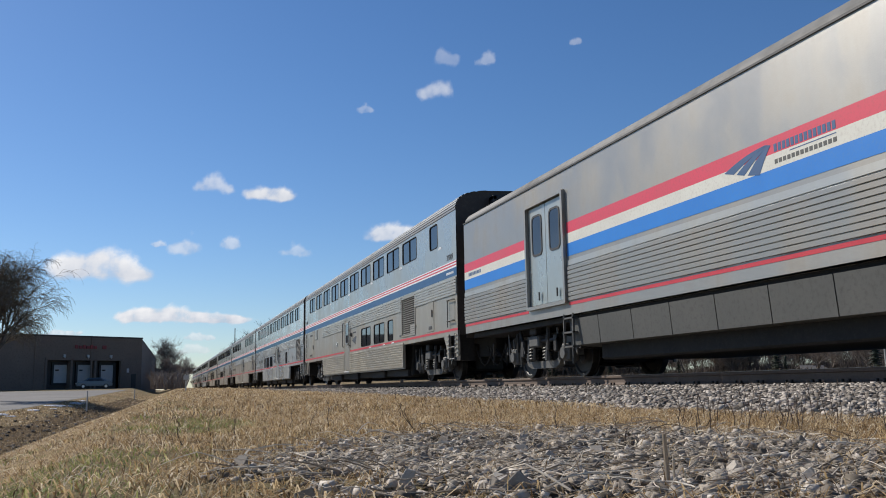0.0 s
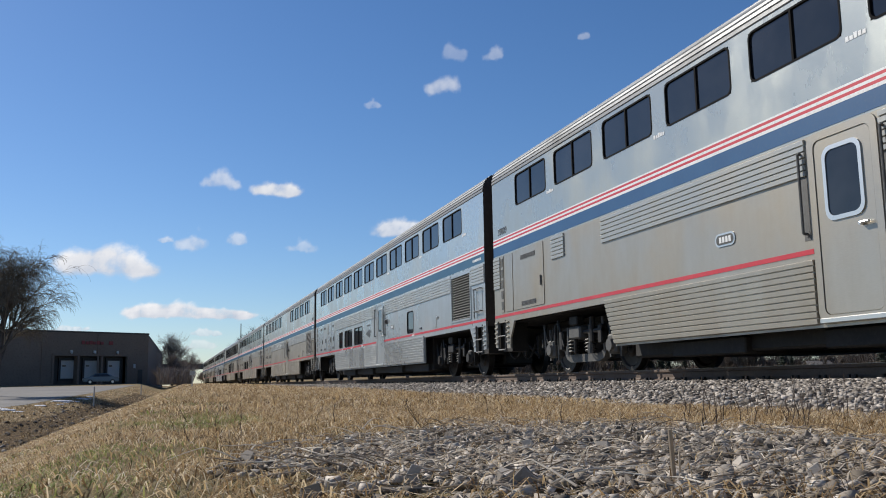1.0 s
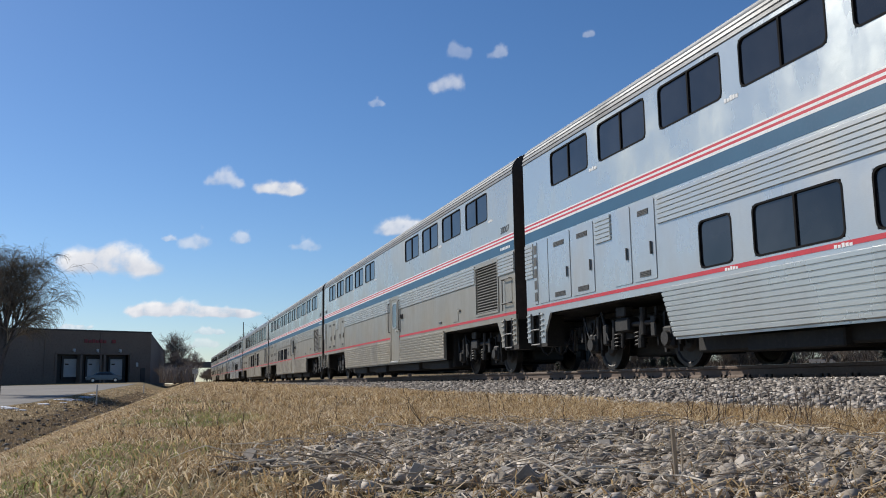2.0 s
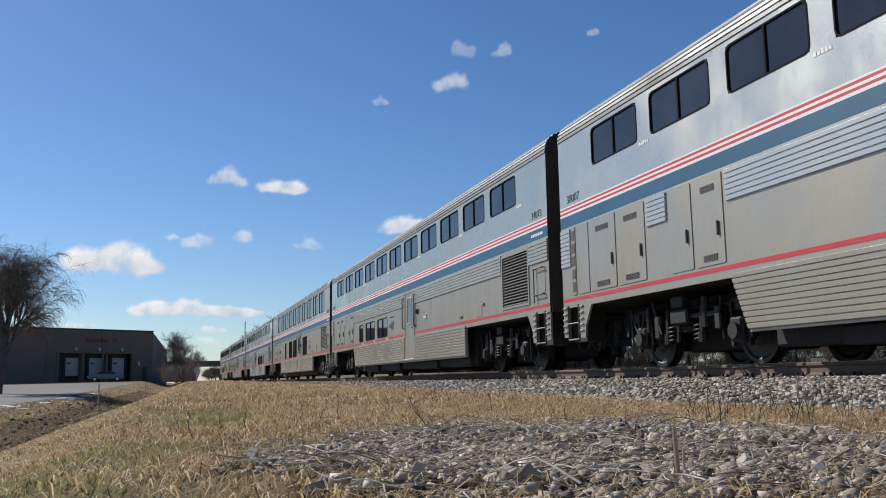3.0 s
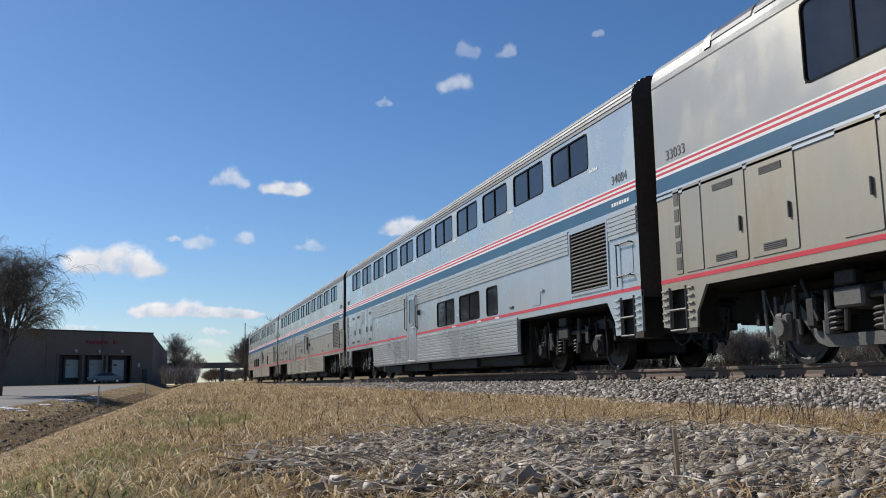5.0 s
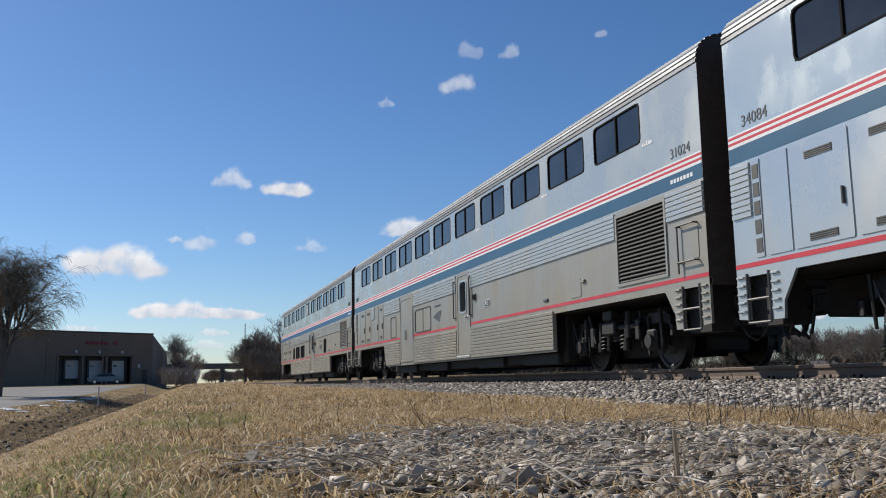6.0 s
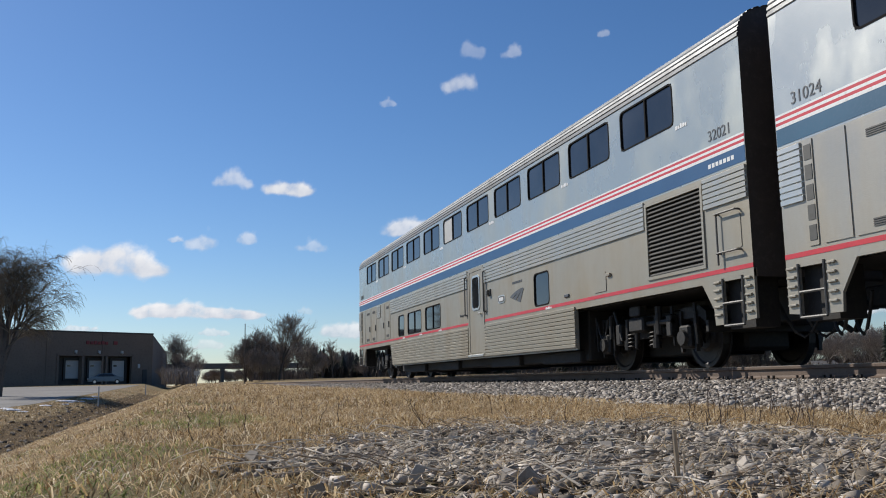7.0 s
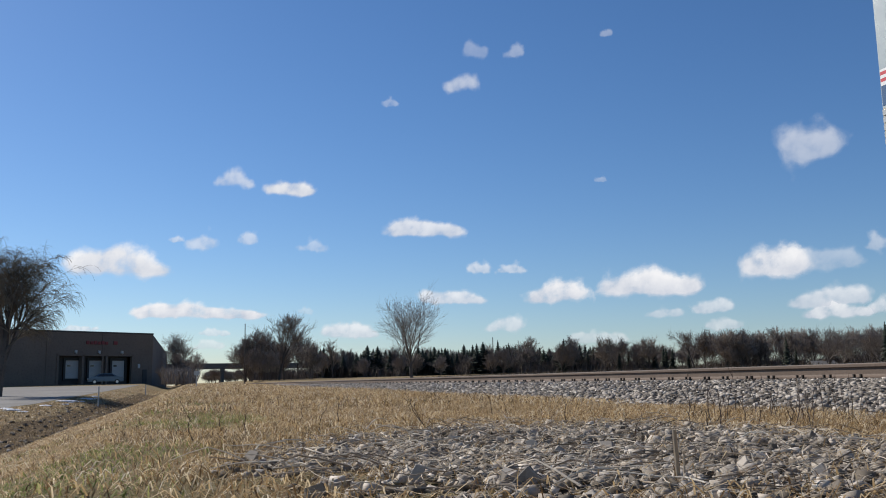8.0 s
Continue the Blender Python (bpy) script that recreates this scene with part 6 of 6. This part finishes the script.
# ---- clouds ----
def cloud_material():
    m = bpy.data.materials.new("cloud")
    m.use_nodes = True
    nt = m.node_tree
    nt.nodes.remove(nt.nodes["Principled BSDF"])
    att = nt.nodes.new("ShaderNodeAttribute")
    att.attribute_name = "heap"
    n = tex_noise(nt, coords(nt), 0.045, 8, 0.68)
    n2 = tex_noise(nt, coords(nt), 0.012, 4, 0.6)
    sub = nt.nodes.new("ShaderNodeMath")
    sub.operation = "MULTIPLY_ADD"
    nt.links.new(n, sub.inputs[0])
    sub.inputs[1].default_value = 0.7
    sub.inputs[2].default_value = -0.36
    add = nt.nodes.new("ShaderNodeMath")
    add.operation = "ADD"
    nt.links.new(sub.outputs[0], add.inputs[0])
    nt.links.new(att.outputs["Fac"], add.inputs[1])
    rng_ = nt.nodes.new("ShaderNodeMapRange")
    rng_.interpolation_type = "SMOOTHSTEP"
    rng_.inputs["From Min"].default_value, rng_.inputs["From Max"].default_value = 0.0, 1.05
    nt.links.new(add.outputs[0], rng_.inputs["Value"])
    top = nt.nodes.new("ShaderNodeAttribute")
    top.attribute_name = "peak"
    alpha = nt.nodes.new("ShaderNodeMath")
    alpha.operation = "MULTIPLY"
    nt.links.new(rng_.outputs[0], alpha.inputs[0])
    nt.links.new(top.outputs["Fac"], alpha.inputs[1])
    # Clouds glow by themselves; shaded grey bases and sunlit white tops are painted by height.
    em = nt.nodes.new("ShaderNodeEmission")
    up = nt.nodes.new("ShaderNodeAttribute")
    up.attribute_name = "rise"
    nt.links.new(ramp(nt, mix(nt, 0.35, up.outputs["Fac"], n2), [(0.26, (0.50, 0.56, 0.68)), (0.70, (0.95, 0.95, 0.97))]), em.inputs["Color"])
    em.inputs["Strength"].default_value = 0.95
    tr = nt.nodes.new("ShaderNodeBsdfTransparent")
    mx = nt.nodes.new("ShaderNodeMixShader")
    nt.links.new(alpha.outputs[0], mx.inputs[0])
    nt.links.new(tr.outputs[0], mx.inputs[1])
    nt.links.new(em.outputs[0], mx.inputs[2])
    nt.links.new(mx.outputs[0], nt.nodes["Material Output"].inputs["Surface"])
    return m


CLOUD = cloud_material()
clouds = []


def cloud(az, el, wide, tall, dense, seed):
    """A heap of puffs over a flat base, far off: a lumpy sheet that thins out to its rim."""
    r = random.Random(seed)
    dist = min(4300.0, 420.0 / math.sin(radians(max(el, 2.0))))
    w, h = dist * radians(wide) * 0.98, dist * radians(tall) * 1.25
    puffs = []
    count = max(3, int(2 + 1.9 * w / h))
    for k in range(count):
        f = (k + r.uniform(0.2, 0.8)) / count
        crest = (0.6 + 0.4 * math.sin(math.pi * f)) * r.uniform(0.6, 1.15)
        puffs.append(((f - 0.5) * w * 0.86, -0.36 * h + crest * h * 0.46, r.uniform(0.8, 1.3) * w / count * 0.85 + 0.03 * w, crest * h * 0.44))
    nx, nz = 56, 34
    sx, sz = w * 0.72, h * 0.85
    V, D, T = [], [], []
    for j in range(nz):
        for i in range(nx):
            x, z = -sx + 2 * sx * i / (nx - 1), -sz + 2 * sz * j / (nz - 1)
            d = 0.0
            for px, pz, rx, rz in puffs:
                q = ((x - px) / (rx * 1.05)) ** 2 + ((z - pz) / (rz * 1.15 if z > pz else rz * 0.8)) ** 2
                d += math.exp(-1.5 * q)
            n = noise.fractal(Vector((x / h * 2.2 + seed * 7.7, z / h * 2.2, seed * 1.3)), 1.0, 2.1, 5)
            d = min(d, 1.25) * 1.15 - 0.42 + 0.60 * n
            edge = max(abs(x) / sx, abs(z) / sz)
            d -= max(0.0, (edge - 0.8) * 4)
            V.append((x, -max(0.0, d) * h * 0.25, z))
            D.append(d)
            # Height in the cloud, which drives the painted base shade.
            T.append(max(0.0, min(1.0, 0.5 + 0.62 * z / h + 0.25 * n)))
    F = []
    for j in range(nz - 1):
        for i in range(nx - 1):
            q = (j * nx + i, j * nx + i + 1, (j + 1) * nx + i + 1, (j + 1) * nx + i)
            if max(D[k] for k in q) > -0.42:
                F.append(q)
    me = bpy.data.meshes.new("cloud")
    me.from_pydata(V, [], F)
    me.attributes.new("heap", "FLOAT", "POINT").data.foreach_set("value", D)
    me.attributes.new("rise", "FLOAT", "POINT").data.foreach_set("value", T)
    me.attributes.new("peak", "FLOAT", "POINT").data.foreach_set("value", [dense] * len(D))
    me.polygons.foreach_set("use_smooth", [True] * len(F))
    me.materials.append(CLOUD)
    ob = new("cloud", me)
    ob.rotation_euler = (radians(el), 0, radians(-az))
    ob.location = (dist * math.sin(radians(az)) * math.cos(radians(el)), dist * math.cos(radians(az)) * math.cos(radians(el)), 1 + dist * math.sin(radians(el)))
    tagged(ob, "white fair-weather cloud" if dense > 0.7 else "thin wisp of white cloud", "cloud", "clouds in the sky", "structure")
    clouds.append(ob)


for band in (
    [(28.19, 21.65, 0.84, 0.63, 0.35), (19.35, 21.04, 1.79, 1.25, 0.3), (22.09, 20.83, 1.43, 1.0, 0.4), (18.35, 19.21, 2.16, 2.16, 0.75), (13.57, 17.84, 1.08, 0.65, 0.35), (40.25, 13.62, 4.21, 3.2, 0.55), (3.57, 12.89, 2.49, 1.6, 0.6), (27.36, 12.63, 0.9, 0.54, 0.25), (6.96, 12.52, 3.6, 1.8, 1.0), (15.73, 9.85, 5.5, 1.65, 0.85), (4.41, 9.09, 1.43, 1.15, 0.5), (-0.03, 8.99, 0.88, 0.56, 0.5), (1.62, 8.86, 2.12, 1.59, 0.55)],
    [(8.47, 8.67, 1.99, 1.02, 0.35), (43.57, 7.54, 1.97, 1.15, 0.4), (-3.22, 7.4, 6.54, 2.58, 1), (19.39, 7.14, 1.65, 0.95, 0.6), (21.41, 7.06, 2.01, 0.8, 0.55), (40.83, 6.76, 4.36, 2.01, 0.35), (37.65, 6.69, 4.8, 2.4, 1), (30.35, 5.88, 7.13, 2.32, 1), (24.09, 5.38, 4.54, 1.89, 1), (17.51, 5.35, 4.76, 1.28, 0.8), (8.03, 4.54, 1.08, 0.51, 0.25), (1.55, 4.51, 8.82, 1.13, 1), (40.5, 4.49, 5.03, 1.68, 0.7)],
    [(34.02, 4.21, 2.8, 1.05, 0.6), (31.12, 4.07, 2.48, 1.06, 0.5), (43.32, 3.78, 1.64, 1.15, 0.6), (40.9, 3.67, 4.34, 1.17, 0.8), (-5.47, 3.47, 2.36, 0.41, 0.6), (20.94, 3.46, 2.55, 1.27, 0.6), (10.91, 3.22, 3.99, 1.27, 0.75), (2.43, 3.21, 2.12, 0.57, 0.5), (34.46, 3.15, 2.44, 1.04, 0.5), (26.84, 2.49, 4.31, 0.9, 0.4), (2.1, 2.44, 2.11, 0.7, 0.4)],):
    for c in band:
        az, el, wide, high, dense = c
        cloud(az, el, wide, high, dense * (0.8 if el > 16 else 1.0), len(clouds) + 1)


# ---- what moves ----
SLIP_T = [0.0, 1.0, 1.5, 3.0, 3.5, 4.0, 4.5, 5.8, 6.0, 6.4, 6.6333, 6.6667, 6.8, 7.0, 8.0]
SLIP_M = [-0.02, 0.0, 0.08, 0.19, 0.22, 0.30, 0.36, 0.58, 0.67, 0.76, 0.86, -0.03, -0.12, 0.0, 0.06]


def advance(t):
    """Metres that the train has run since the start, with the small unevenness of its run."""
    return 27.57 * t + float(np.interp(t, SLIP_T, SLIP_M))


def motions():
    times = sorted({*[round(0.25 * k, 3) for k in range(33)], 6.6, 6.6333, 6.6667, 6.8, 6.9, 7.1})
    for n, car in enumerate(cars):
        y0 = 47.157 + (n - 2) * PITCH_LEN
        walk(car, [(t, pose(TRACK_X, y0 - advance(t), RAIL_Z)) for t in times])
    for cloud in clouds:
        x, y, z = cloud.location
        turn = cloud.rotation_euler.copy()
        walk(cloud, [(t, Matrix.LocRotScale((x + 2.6 * (t - 8.0), y - 2.0 * (t - 8.0), z), turn, None)) for t in (0.0, 8.0)])


motions()
